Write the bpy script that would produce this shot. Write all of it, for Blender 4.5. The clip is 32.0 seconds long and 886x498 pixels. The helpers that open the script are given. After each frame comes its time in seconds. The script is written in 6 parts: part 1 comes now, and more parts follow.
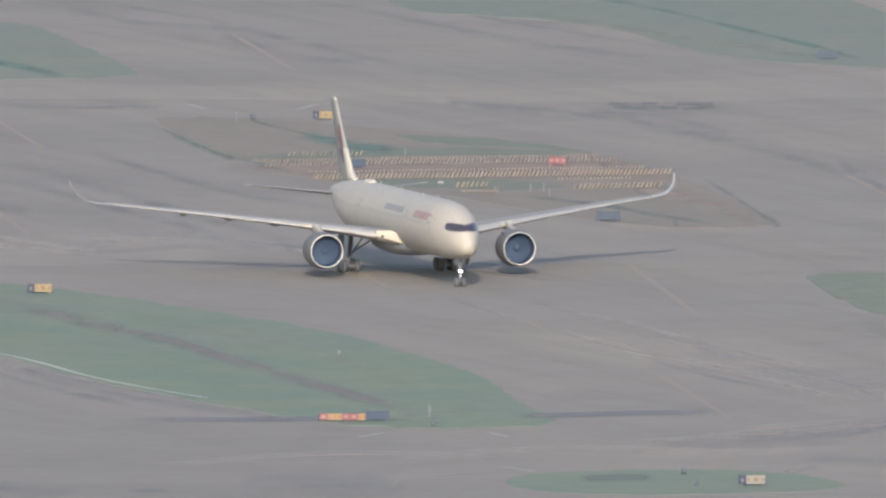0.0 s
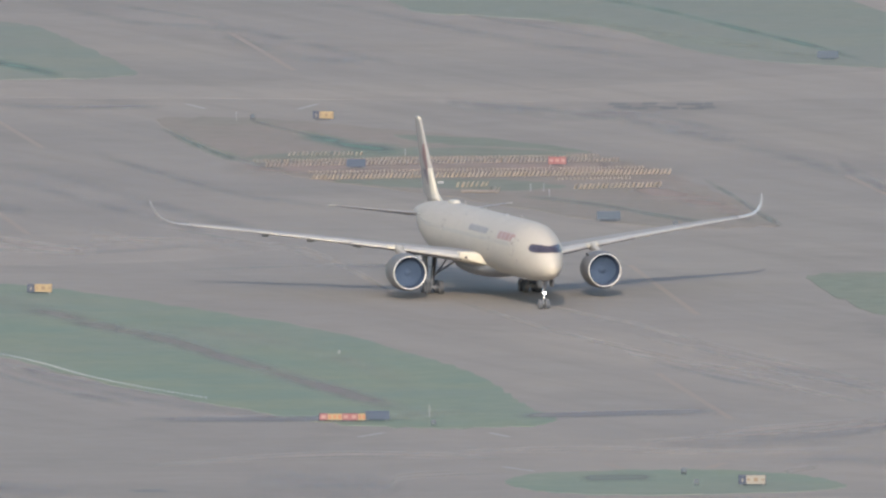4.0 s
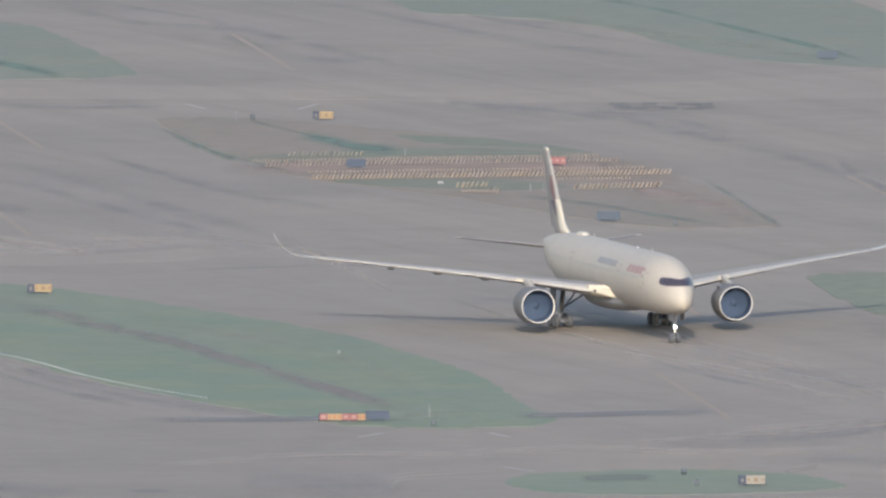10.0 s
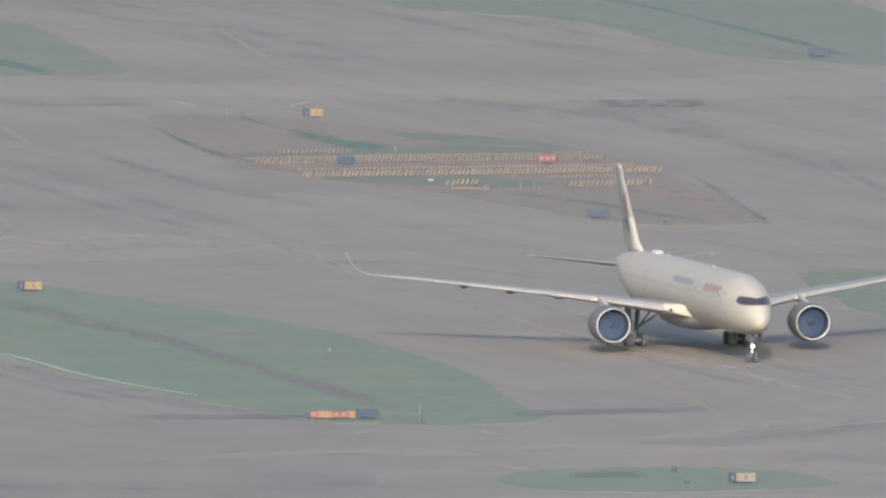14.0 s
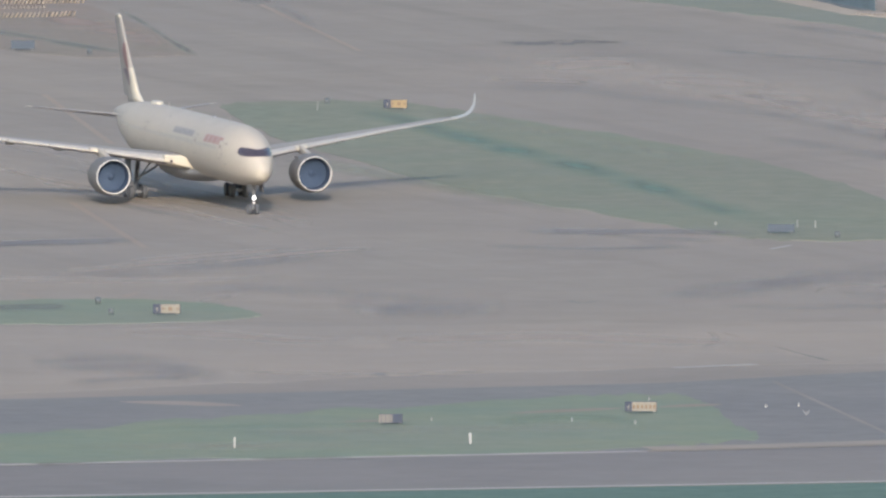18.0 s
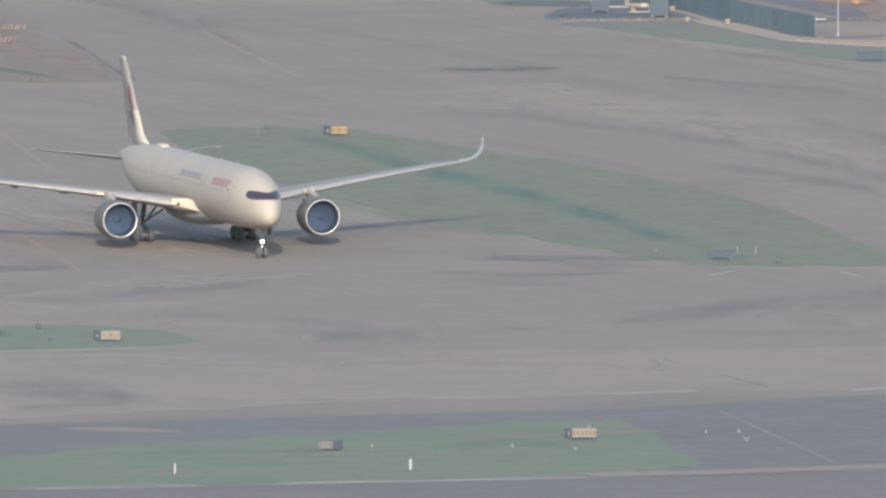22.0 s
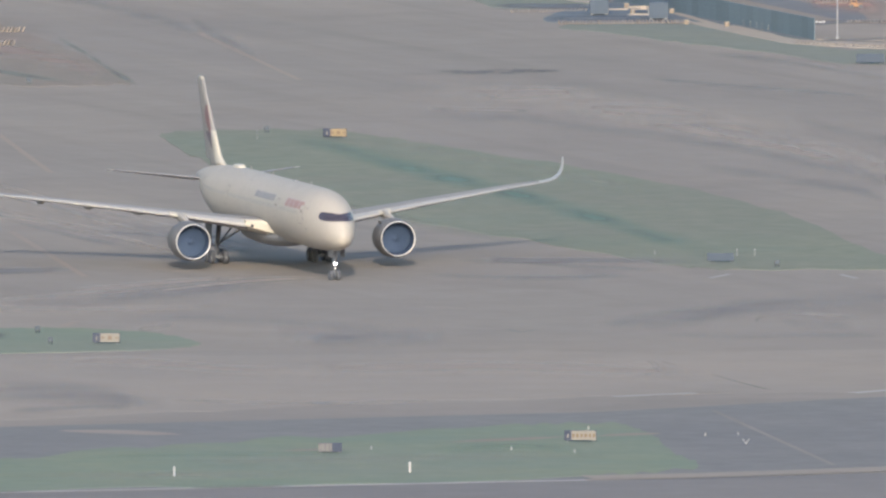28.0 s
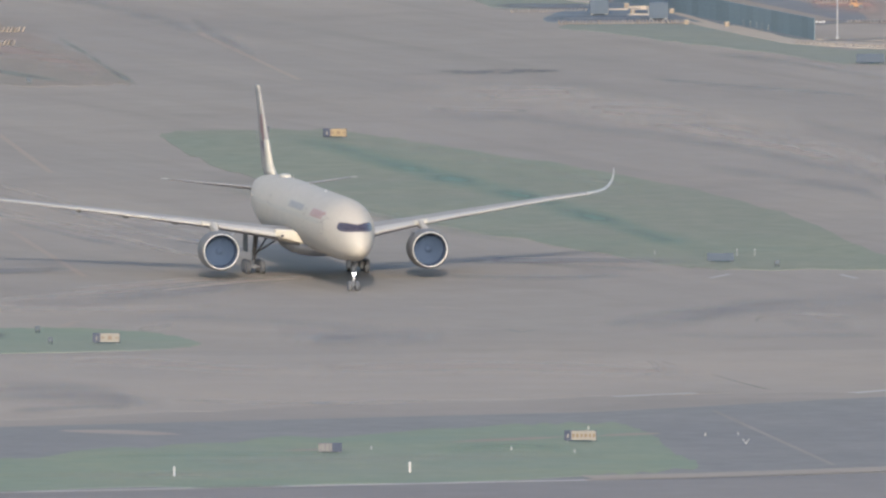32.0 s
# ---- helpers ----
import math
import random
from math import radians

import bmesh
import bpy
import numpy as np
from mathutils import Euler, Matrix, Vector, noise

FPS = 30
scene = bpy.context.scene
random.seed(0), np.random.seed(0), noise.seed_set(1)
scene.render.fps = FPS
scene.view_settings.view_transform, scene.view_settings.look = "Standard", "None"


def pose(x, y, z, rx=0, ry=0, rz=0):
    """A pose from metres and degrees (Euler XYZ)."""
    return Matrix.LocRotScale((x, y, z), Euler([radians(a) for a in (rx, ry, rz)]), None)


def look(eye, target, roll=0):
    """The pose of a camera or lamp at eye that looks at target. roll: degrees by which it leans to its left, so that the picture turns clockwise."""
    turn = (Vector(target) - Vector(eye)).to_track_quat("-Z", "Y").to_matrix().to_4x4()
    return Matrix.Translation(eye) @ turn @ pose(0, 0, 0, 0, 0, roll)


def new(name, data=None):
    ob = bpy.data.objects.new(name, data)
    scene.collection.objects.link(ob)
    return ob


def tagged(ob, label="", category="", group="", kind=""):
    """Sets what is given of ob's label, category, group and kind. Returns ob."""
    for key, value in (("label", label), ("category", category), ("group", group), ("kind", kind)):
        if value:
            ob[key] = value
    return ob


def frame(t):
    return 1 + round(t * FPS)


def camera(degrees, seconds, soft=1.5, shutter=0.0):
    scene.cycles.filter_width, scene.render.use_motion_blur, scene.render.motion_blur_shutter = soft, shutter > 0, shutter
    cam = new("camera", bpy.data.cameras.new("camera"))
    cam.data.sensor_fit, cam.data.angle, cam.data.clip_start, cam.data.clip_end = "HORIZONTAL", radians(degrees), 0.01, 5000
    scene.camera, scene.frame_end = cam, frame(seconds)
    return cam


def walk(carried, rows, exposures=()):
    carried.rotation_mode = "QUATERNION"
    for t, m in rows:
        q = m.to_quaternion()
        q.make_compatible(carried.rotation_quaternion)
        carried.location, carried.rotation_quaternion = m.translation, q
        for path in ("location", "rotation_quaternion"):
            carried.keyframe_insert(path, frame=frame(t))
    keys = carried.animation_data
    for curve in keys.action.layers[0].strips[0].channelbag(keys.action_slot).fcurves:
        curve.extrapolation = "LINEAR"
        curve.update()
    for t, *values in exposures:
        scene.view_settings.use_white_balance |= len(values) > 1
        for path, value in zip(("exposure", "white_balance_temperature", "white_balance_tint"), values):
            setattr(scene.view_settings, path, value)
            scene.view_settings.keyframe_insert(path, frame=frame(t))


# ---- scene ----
# ---------------------------------------------------------------- camera
cam = camera(1.4645, 32.0, soft=2.5)
EYE = (0.0, -3600.0, 222.5)
# seconds, degrees below the horizon, degrees to the right
SIGHT = [
    (0.0, 3.4228, 0.0004),
    (13.0, 3.4226, 0.0006),
    (13.5, 3.4249, 0.0056),
    (14.2, 3.4277, 0.0206),
    (14.9, 3.4342, 0.0579),
    (15.3, 3.4435, 0.1093),
    (15.5, 3.4528, 0.1573),
    (15.6, 3.4585, 0.3157),
    (15.7, 3.4622, 0.5119),
    (15.8, 3.4697, 0.6557),
    (15.9, 3.4790, 0.7211),
    (16.0, 3.4819, 0.7406),
    (16.1, 3.4893, 0.7361),
    (16.2, 3.4987, 0.7342),
    (16.3, 3.5080, 0.7351),
    (16.4, 3.5173, 0.7389),
    (16.5, 3.5242, 0.7510),
    (16.6, 3.5341, 0.7688),
    (16.7, 3.5482, 0.8211),
    (16.8, 3.5566, 0.8855),
    (16.9, 3.5640, 0.9425),
    (17.0, 3.5723, 0.9730),
    (17.1, 3.5855, 0.9696),
    (17.2, 3.6014, 0.9649),
    (17.3, 3.6173, 0.9621),
    (17.4, 3.6341, 0.9612),
    (17.5, 3.6541, 0.9673),
    (17.6, 3.6705, 0.9658),
    (17.7, 3.6864, 0.9705),
    (17.8, 3.6995, 0.9724),
    (17.9, 3.7069, 0.9724),
    (18.0, 3.7051, 0.9704),
    (18.1, 3.7032, 0.9565),
    (18.2, 3.6976, 0.9500),
    (18.3, 3.6995, 0.9472),
    (18.4, 3.7097, 0.9490),
    (18.5, 3.7195, 0.9599),
    (18.6, 3.7340, 0.9593),
    (18.7, 3.7508, 0.9686),
    (18.8, 3.7658, 0.9836),
    (18.9, 3.7742, 1.0051),
    (19.0, 3.7776, 1.0396),
    (19.5, 3.7358, 1.0816),
    (20.0, 3.6907, 1.0934),
    (20.5, 3.6775, 1.0796),
    (21.0, 3.6687, 1.0727),
    (21.5, 3.6637, 1.0716),
    (22.0, 3.6617, 1.0694),
    (22.5, 3.6604, 1.0696),
    (23.0, 3.6590, 1.0692),
    (23.5, 3.6586, 1.0694),
    (24.0, 3.6575, 1.0706),
    (32.0, 3.6574, 1.0706),
]
EXPOSURE = [(0.0, 1.1), (32.0, 1.1)]
walk(cam, [(t, pose(*EYE, 90 - down, 0, -right)) for t, down, right in SIGHT], EXPOSURE)

# ---------------------------------------------------------------- light
SUN_UP, SUN_SIDE = 20.5, -1.0       # degrees above the horizon, degrees right (+) of the line behind the camera
world = bpy.data.worlds.new("hazy_sky")
scene.world = world
world.use_nodes = True
wn = world.node_tree
sky = wn.nodes.new("ShaderNodeTexSky")
sky.sky_type = "NISHITA"
sky.sun_disc = False
sky.sun_elevation = radians(SUN_UP)
sky.sun_rotation = radians(180 - SUN_SIDE)
sky.air_density, sky.dust_density, sky.ozone_density = 1.1, 2.65, 2.1
wn.links.new(sky.outputs["Color"], wn.nodes["Background"].inputs["Color"])
wn.nodes["Background"].inputs["Strength"].default_value = 0.125
sun_data = bpy.data.lights.new("sun", "SUN")
sun_data.energy, sun_data.angle, sun_data.color = 1.9, radians(0.6), (0.97, 0.85, 0.725)
sun = new("sun", sun_data)
sun_from = Vector((math.sin(radians(SUN_SIDE)) * math.cos(radians(SUN_UP)),
                   -math.cos(radians(SUN_SIDE)) * math.cos(radians(SUN_UP)), math.sin(radians(SUN_UP))))
sun.matrix_world = look(sun_from * 200, (0, 0, 0))


# ---------------------------------------------------------------- materials
def ramp_mix(nt, fac, a, b):
    m = nt.nodes.new("ShaderNodeMix")
    m.data_type = "RGBA"
    nt.links.new(fac, m.inputs[0])
    for i, c in ((6, a), (7, b)):
        if isinstance(c, tuple):
            m.inputs[i].default_value = (*c, 1)
        else:
            nt.links.new(c, m.inputs[i])
    return m.outputs[2]


def noise_fac(nt, vec, scale, detail=4.0, rough=0.6, lo=0.35, hi=0.65, stretch=None, turn=0.0):
    if stretch:
        for key, value in (("Rotation", (0, 0, radians(turn))), ("Scale", stretch)):
            mp = nt.nodes.new("ShaderNodeMapping")
            mp.inputs[key].default_value = value
            nt.links.new(vec, mp.inputs["Vector"])
            vec = mp.outputs["Vector"]
    n = nt.nodes.new("ShaderNodeTexNoise")
    n.inputs["Scale"].default_value = scale
    n.inputs["Detail"].default_value = detail
    n.inputs["Roughness"].default_value = rough
    nt.links.new(vec, n.inputs["Vector"])
    r = nt.nodes.new("ShaderNodeMapRange")
    r.inputs["From Min"].default_value, r.inputs["From Max"].default_value = lo, hi
    nt.links.new(n.outputs["Fac"], r.inputs["Value"])
    return r.outputs["Result"]


def surf(name, a, b, big=1.0, fine=20.0, rough=0.6, metal=0.0, bump=0.1, coat=0.0, rand=0.0, ground=False, c=None, fine_amt=0.35):
    """A surface between colours a and b in patches of 1/big metres, with fine grain, bump and uneven gloss."""
    m = bpy.data.materials.new(name)
    m.use_nodes = True
    nt = m.node_tree
    p = nt.nodes["Principled BSDF"]
    if ground:
        vec = nt.nodes.new("ShaderNodeNewGeometry").outputs["Position"]
    else:
        vec = nt.nodes.new("ShaderNodeTexCoord").outputs["Object"]
    col = ramp_mix(nt, noise_fac(nt, vec, big), a, b)
    if c:
        col = ramp_mix(nt, noise_fac(nt, vec, big * 0.23, 3.0, 0.55, 0.45, 0.75), col, c)
    g = noise_fac(nt, vec, fine, 5.0, 0.7, 0.3, 0.7)
    dark = tuple(0.8 * x for x in a)
    mul = nt.nodes.new("ShaderNodeMath")
    mul.operation = "MULTIPLY"
    mul.inputs[1].default_value = fine_amt
    nt.links.new(g, mul.inputs[0])
    col = ramp_mix(nt, mul.outputs[0], col, dark)
    if rand:
        oi = nt.nodes.new("ShaderNodeObjectInfo")
        mr = nt.nodes.new("ShaderNodeMath")
        mr.operation = "MULTIPLY"
        mr.inputs[1].default_value = rand
        nt.links.new(oi.outputs["Random"], mr.inputs[0])
        col = ramp_mix(nt, mr.outputs[0], col, tuple(0.45 * x for x in a))
    nt.links.new(col, p.inputs["Base Color"])
    rr = nt.nodes.new("ShaderNodeMapRange")
    rr.inputs["To Min"].default_value, rr.inputs["To Max"].default_value = max(0.02, rough - 0.12), min(1, rough + 0.12)
    nt.links.new(g, rr.inputs["Value"])
    nt.links.new(rr.outputs["Result"], p.inputs["Roughness"])
    p.inputs["Metallic"].default_value = metal
    p.inputs["Coat Weight"].default_value = coat
    p.inputs["Coat Roughness"].default_value = 0.25
    if ground:
        p.inputs["Specular IOR Level"].default_value = 0.15
    if bump:
        bn = nt.nodes.new("ShaderNodeBump")
        bn.inputs["Strength"].default_value = bump
        bn.inputs["Distance"].default_value = 0.02
        nt.links.new(g, bn.inputs["Height"])
        nt.links.new(bn.outputs["Normal"], p.inputs["Normal"])
    return m


def stain_material(name, a, b, depth, under):
    """A worn stain that thins out towards its rims and ends and is broken up by the grain of the paving."""
    m = surf(name, a, b, 0.05, 0.3, 0.9, bump=0.05, ground=True, fine_amt=0.2)
    nt = m.node_tree
    uv = nt.nodes.new("ShaderNodeSeparateXYZ")
    nt.links.new(nt.nodes.new("ShaderNodeTexCoord").outputs["UV"], uv.inputs[0])
    fades = []
    for axis, soft in (("X", 0.25), ("Y", 0.5)):
        d = nt.nodes.new("ShaderNodeMath")
        d.operation = "PINGPONG"
        d.inputs[1].default_value = 0.5
        nt.links.new(uv.outputs[axis], d.inputs[0])
        r = nt.nodes.new("ShaderNodeMapRange")
        r.interpolation_type = "SMOOTHSTEP"
        r.inputs["From Max"].default_value = soft
        nt.links.new(d.outputs[0], r.inputs["Value"])
        fades.append(r.outputs["Result"])
    vec = nt.nodes.new("ShaderNodeNewGeometry").outputs["Position"]
    fades.append(noise_fac(nt, vec, 0.05, 2.5, 0.5, 0.2, 0.66))
    fac = fades[0]
    for f in fades[1:]:
        mu = nt.nodes.new("ShaderNodeMath")
        mu.operation = "MULTIPLY"
        nt.links.new(fac, mu.inputs[0])
        nt.links.new(f, mu.inputs[1])
        fac = mu.outputs[0]
    thin = nt.nodes.new("ShaderNodeMath")
    thin.operation = "MULTIPLY"
    thin.inputs[1].default_value = depth
    nt.links.new(fac, thin.inputs[0])
    fac = thin.outputs[0]
    # colour is brightened where thin, to offset the shade the film casts beneath it
    rest = nt.nodes.new("ShaderNodeMath")
    rest.operation = "SUBTRACT"
    rest.inputs[0].default_value = 1.0
    nt.links.new(fac, rest.inputs[1])
    film = nt.nodes.new("ShaderNodeVectorMath")
    film.operation = "MULTIPLY_ADD"
    film.inputs[0].default_value = under
    nt.links.new(rest.outputs[0], film.inputs[1])
    nt.links.new(nt.nodes["Principled BSDF"].inputs["Base Color"].links[0].from_socket, film.inputs[2])
    nt.links.new(film.outputs[0], nt.nodes["Principled BSDF"].inputs["Base Color"])
    mix = nt.nodes.new("ShaderNodeMixShader")
    nt.links.new(fac, mix.inputs[0])
    nt.links.new(nt.nodes.new("ShaderNodeBsdfTransparent").outputs[0], mix.inputs[1])
    nt.links.new(nt.nodes["Principled BSDF"].outputs[0], mix.inputs[2])
    nt.links.new(mix.outputs[0], nt.nodes["Material Output"].inputs["Surface"])
    return m


def glow(name, colour, strength):
    m = bpy.data.materials.new(name)
    m.use_nodes = True
    p = m.node_tree.nodes["Principled BSDF"]
    p.inputs["Base Color"].default_value = (0.8, 0.8, 0.8, 1)
    p.inputs["Emission Color"].default_value = (*colour, 1)
    p.inputs["Emission Strength"].default_value = strength
    return m


def paving(name, a, b, c):
    """Old airfield paving: broad lanes, long rubbed streaks along the taxiways, blotches, and fine grain."""
    m = surf(name, a, b, 0.02, 0.22, 0.9, bump=0.03, ground=True, fine_amt=0.12)
    nt = m.node_tree
    p = nt.nodes["Principled BSDF"]
    old = p.inputs["Base Color"].links[0].from_socket
    vec = nt.nodes.new("ShaderNodeNewGeometry").outputs["Position"]
    dark = tuple(0.86 * x for x in b)
    col = ramp_mix(nt, noise_fac(nt, vec, 0.009, 6.0, 0.62, 0.46, 0.68), old, c)
    col = ramp_mix(nt, noise_fac(nt, vec, 0.03, 6.0, 0.65, 0.52, 0.78), col, dark)
    # lanes and tyre rubs along the slanting taxiway, then along the one beside the runway
    sep = nt.nodes.new("ShaderNodeSeparateXYZ")
    nt.links.new(vec, sep.inputs[0])
    near = nt.nodes.new("ShaderNodeMapRange")
    near.inputs["From Min"].default_value, near.inputs["From Max"].default_value = -170, -230
    nt.links.new(sep.outputs["Y"], near.inputs["Value"])
    for turn, size, lo, hi, shade, here in ((76, (0.004, 0.05, 1), 0.48, 0.7, b, 0), (76, (0.005, 0.11, 1), 0.5, 0.74, dark, 0), (72, (0.006, 0.2, 1), 0.54, 0.76, dark, 0),
                                            (74, (0.004, 0.14, 1), 0.54, 0.75, c, 0), (-3, (0.005, 0.025, 1), 0.48, 0.7, dark, 1), (-3, (0.009, 0.06, 1), 0.52, 0.75, b, 1), (2, (0.012, 0.1, 1), 0.53, 0.75, c, 1)):
        f = noise_fac(nt, vec, 1.0, 2.5, 0.55, lo, hi, size, turn)
        g = near.outputs["Result"]
        mu = nt.nodes.new("ShaderNodeMath")
        mu.operation = "MULTIPLY"
        nt.links.new(f, mu.inputs[0])
        if here:
            nt.links.new(g, mu.inputs[1])
        else:
            inv = nt.nodes.new("ShaderNodeMath")
            inv.operation = "SUBTRACT"
            inv.inputs[0].default_value = 1.0
            nt.links.new(g, inv.inputs[1])
            nt.links.new(inv.outputs[0], mu.inputs[1])
        half = nt.nodes.new("ShaderNodeMath")
        half.operation = "MULTIPLY"
        half.inputs[1].default_value = 0.48
        nt.links.new(mu.outputs[0], half.inputs[0])
        col = ramp_mix(nt, half.outputs[0], col, shade)
    nt.links.new(col, p.inputs["Base Color"])
    return m


# contrast between many of these base colours is flattened to stand for haze
M = {}
M["pavement"] = paving("pavement", (0.263, 0.239, 0.216), (0.230, 0.211, 0.194), (0.289, 0.255, 0.221))
M["pale"] = paving("pale_concrete", (0.285, 0.254, 0.226), (0.257, 0.234, 0.213), (0.304, 0.265, 0.229))
M["worn"] = paving("worn_pavement", (0.239, 0.223, 0.210), (0.209, 0.197, 0.189), (0.254, 0.234, 0.216))
M["asphalt"] = surf("dark_asphalt", (0.172, 0.172, 0.178), (0.203, 0.2, 0.2), 0.04, 0.3, 0.9, bump=0.12, ground=True)
M["siteroad"] = surf("grey_site_asphalt", (0.158, 0.163, 0.178), (0.182, 0.183, 0.192), 0.04, 0.3, 0.9, bump=0.12, ground=True)
M["patch"] = surf("asphalt_patch", (0.178, 0.176, 0.182), (0.205, 0.199, 0.2), 0.1, 0.3, 0.9, bump=0.12, ground=True)
M["runway"] = paving("runway_asphalt", (0.192, 0.183, 0.183), (0.172, 0.165, 0.168), (0.206, 0.195, 0.192))
M["grass"] = surf("grass", (0.166, 0.213, 0.173), (0.21, 0.235, 0.172), 0.06, 0.3, 0.95, bump=0.12, ground=True, c=(0.205, 0.218, 0.187), fine_amt=0.35)
M["dullgrass"] = surf("dull_grass", (0.192, 0.216, 0.174), (0.225, 0.231, 0.18), 0.06, 0.3, 0.95, bump=0.12, ground=True, c=(0.21, 0.206, 0.178), fine_amt=0.75)
M["fargrass"] = surf("far_grass", (0.188, 0.211, 0.183), (0.21, 0.22, 0.182), 0.05, 0.3, 0.95, bump=0.12, ground=True, c=(0.205, 0.21, 0.19), fine_amt=0.35)
M["mixgrass"] = surf("thin_grass", (0.18, 0.197, 0.163), (0.205, 0.207, 0.175), 0.06, 0.3, 0.95, bump=0.12, ground=True, fine_amt=0.6)
M["drygrass"] = surf("dry_grass", (0.248, 0.215, 0.189), (0.218, 0.204, 0.176), 0.05, 0.3, 0.95, bump=0.12, ground=True, c=(0.262, 0.222, 0.198), fine_amt=0.6)
M["greenstrip"] = surf("shore_grass", (0.1, 0.165, 0.145), (0.12, 0.18, 0.155), 0.03, 0.3, 0.95, bump=0.12, ground=True, fine_amt=0.75)
M["sand"] = surf("pale_sand", (0.375, 0.333, 0.285), (0.335, 0.3, 0.262), 0.2, 1.5, 0.95, bump=0.6, ground=True)
M["redsoil"] = surf("red_soil", (0.255, 0.22, 0.195), (0.235, 0.207, 0.187), 0.08, 0.3, 0.95, bump=0.12, ground=True)
M["yellowline"] = surf("faded_yellow_paint", (0.3, 0.246, 0.208), (0.28, 0.238, 0.207), 0.3, 3, 0.8, bump=0.2, ground=True)
M["whiteline"] = surf("worn_white_paint", (0.38, 0.365, 0.345), (0.33, 0.32, 0.31), 0.3, 3, 0.8, bump=0.2, ground=True)
M["stain_dark"] = stain_material("rubbed_dark_stain", (0.18, 0.175, 0.178), (0.16, 0.157, 0.163), 0.5, (0.25, 0.232, 0.218))
M["stain_pale"] = stain_material("rubbed_pale_stain", (0.318, 0.28, 0.249), (0.3, 0.266, 0.238), 0.8, (0.25, 0.232, 0.214))
M["soft_soil"] = stain_material("trodden_soil", (0.2, 0.172, 0.17), (0.185, 0.165, 0.163), 1.0, (0.17, 0.207, 0.168))
M["soft_drain"] = stain_material("drain_growth", (0.11, 0.145, 0.142), (0.12, 0.15, 0.142), 0.75, (0.225, 0.208, 0.182))
M["soft_earth"] = stain_material("yard_earth", (0.275, 0.212, 0.19), (0.26, 0.205, 0.185), 0.9, (0.225, 0.208, 0.182))
M["soft_wet"] = stain_material("wet_growth", (0.085, 0.158, 0.148), (0.095, 0.165, 0.15), 0.72, (0.17, 0.207, 0.168))
M["soft_lush"] = stain_material("lush_growth", (0.135, 0.195, 0.15), (0.145, 0.2, 0.15), 0.6, (0.19, 0.215, 0.175))
M["soft_patch"] = stain_material("dark_patching", (0.165, 0.165, 0.175), (0.155, 0.155, 0.167), 1.0, (0.24, 0.224, 0.212))
M["soft_dark"] = stain_material("muddy_track", (0.16, 0.165, 0.175), (0.15, 0.155, 0.168), 0.9, (0.24, 0.21, 0.19))
M["soft_ditch"] = stain_material("dark_ditch", (0.12, 0.14, 0.17), (0.11, 0.13, 0.16), 1.0, (0.2, 0.205, 0.19))
M["soft_dry"] = stain_material("dry_growth", (0.245, 0.235, 0.2), (0.23, 0.225, 0.192), 0.6, (0.17, 0.207, 0.168))
M["soft_sand"] = stain_material("spread_sand", (0.42, 0.365, 0.32), (0.39, 0.34, 0.3), 0.9, (0.24, 0.2, 0.17))
M["soft_red"] = stain_material("loose_red_soil", (0.35, 0.2, 0.175), (0.325, 0.205, 0.18), 0.8, (0.24, 0.2, 0.17))
M["yard"] = surf("blue_grey_yard_asphalt", (0.13, 0.16, 0.192), (0.155, 0.178, 0.2), 0.1, 0.3, 0.9, bump=0.12, ground=True)
M["scuff"] = surf("dark_marking_paint", (0.155, 0.152, 0.155), (0.19, 0.184, 0.184), 0.3, 3, 0.9, bump=0.2, ground=True)
M["hull"] = surf("white_aircraft_paint", (0.385, 0.365, 0.335), (0.362, 0.344, 0.317), 0.3, 3.0, 0.68, bump=0.03, fine_amt=0.15)
M["wingpaint"] = surf("pale_grey_aircraft_paint", (0.262, 0.254, 0.246), (0.236, 0.23, 0.224), 0.3, 3.0, 0.68, bump=0.03, fine_amt=0.2)
M["stab"] = surf("grey_tailplane_paint", (0.25, 0.25, 0.265), (0.23, 0.23, 0.245), 0.3, 3.0, 0.5, bump=0.03)
# grey belly paint with the blue of the haze mixed in
M["belly"] = surf("haze_blued_grey_belly_paint", (0.24, 0.26, 0.3), (0.22, 0.24, 0.28), 0.3, 3.0, 0.5, bump=0.03)
M["bright"] = surf("bare_aluminium", (0.8, 0.8, 0.8), (0.74, 0.74, 0.74), 1.0, 8, 0.4, metal=0.1, bump=0.03)
# lighter paint that cancels the grazing shade on the outer winglet faces
M["tip"] = surf("shade_offset_tip_paint", (0.4, 0.4, 0.405), (0.37, 0.37, 0.375), 0.5, 5, 0.5, bump=0.0)
M["slat"] = surf("pale_slat_paint", (0.35, 0.348, 0.345), (0.31, 0.31, 0.31), 0.5, 5, 0.4, bump=0.03)
# inlet shade and the blue haze over it are put into these colours
M["duct"] = surf("haze_blue_inlet_duct", (0.034, 0.06, 0.118), (0.03, 0.055, 0.108), 1.0, 8, 0.7, bump=0.05)
M["blade"] = surf("haze_blue_fan_blade", (0.036, 0.063, 0.122), (0.032, 0.058, 0.112), 1.0, 8, 0.85, bump=0.03)
# nacelle grey brought near the ground tone, as haze would hide it
M["nacelle"] = surf("haze_toned_nacelle_paint", (0.128, 0.132, 0.142), (0.12, 0.124, 0.134), 0.3, 3.0, 0.65, bump=0.03, fine_amt=0.2)
M["finpaint"] = surf("grey_white_fin_paint", (0.3, 0.288, 0.28), (0.275, 0.266, 0.262), 0.3, 3.0, 0.5, bump=0.03, fine_amt=0.2)
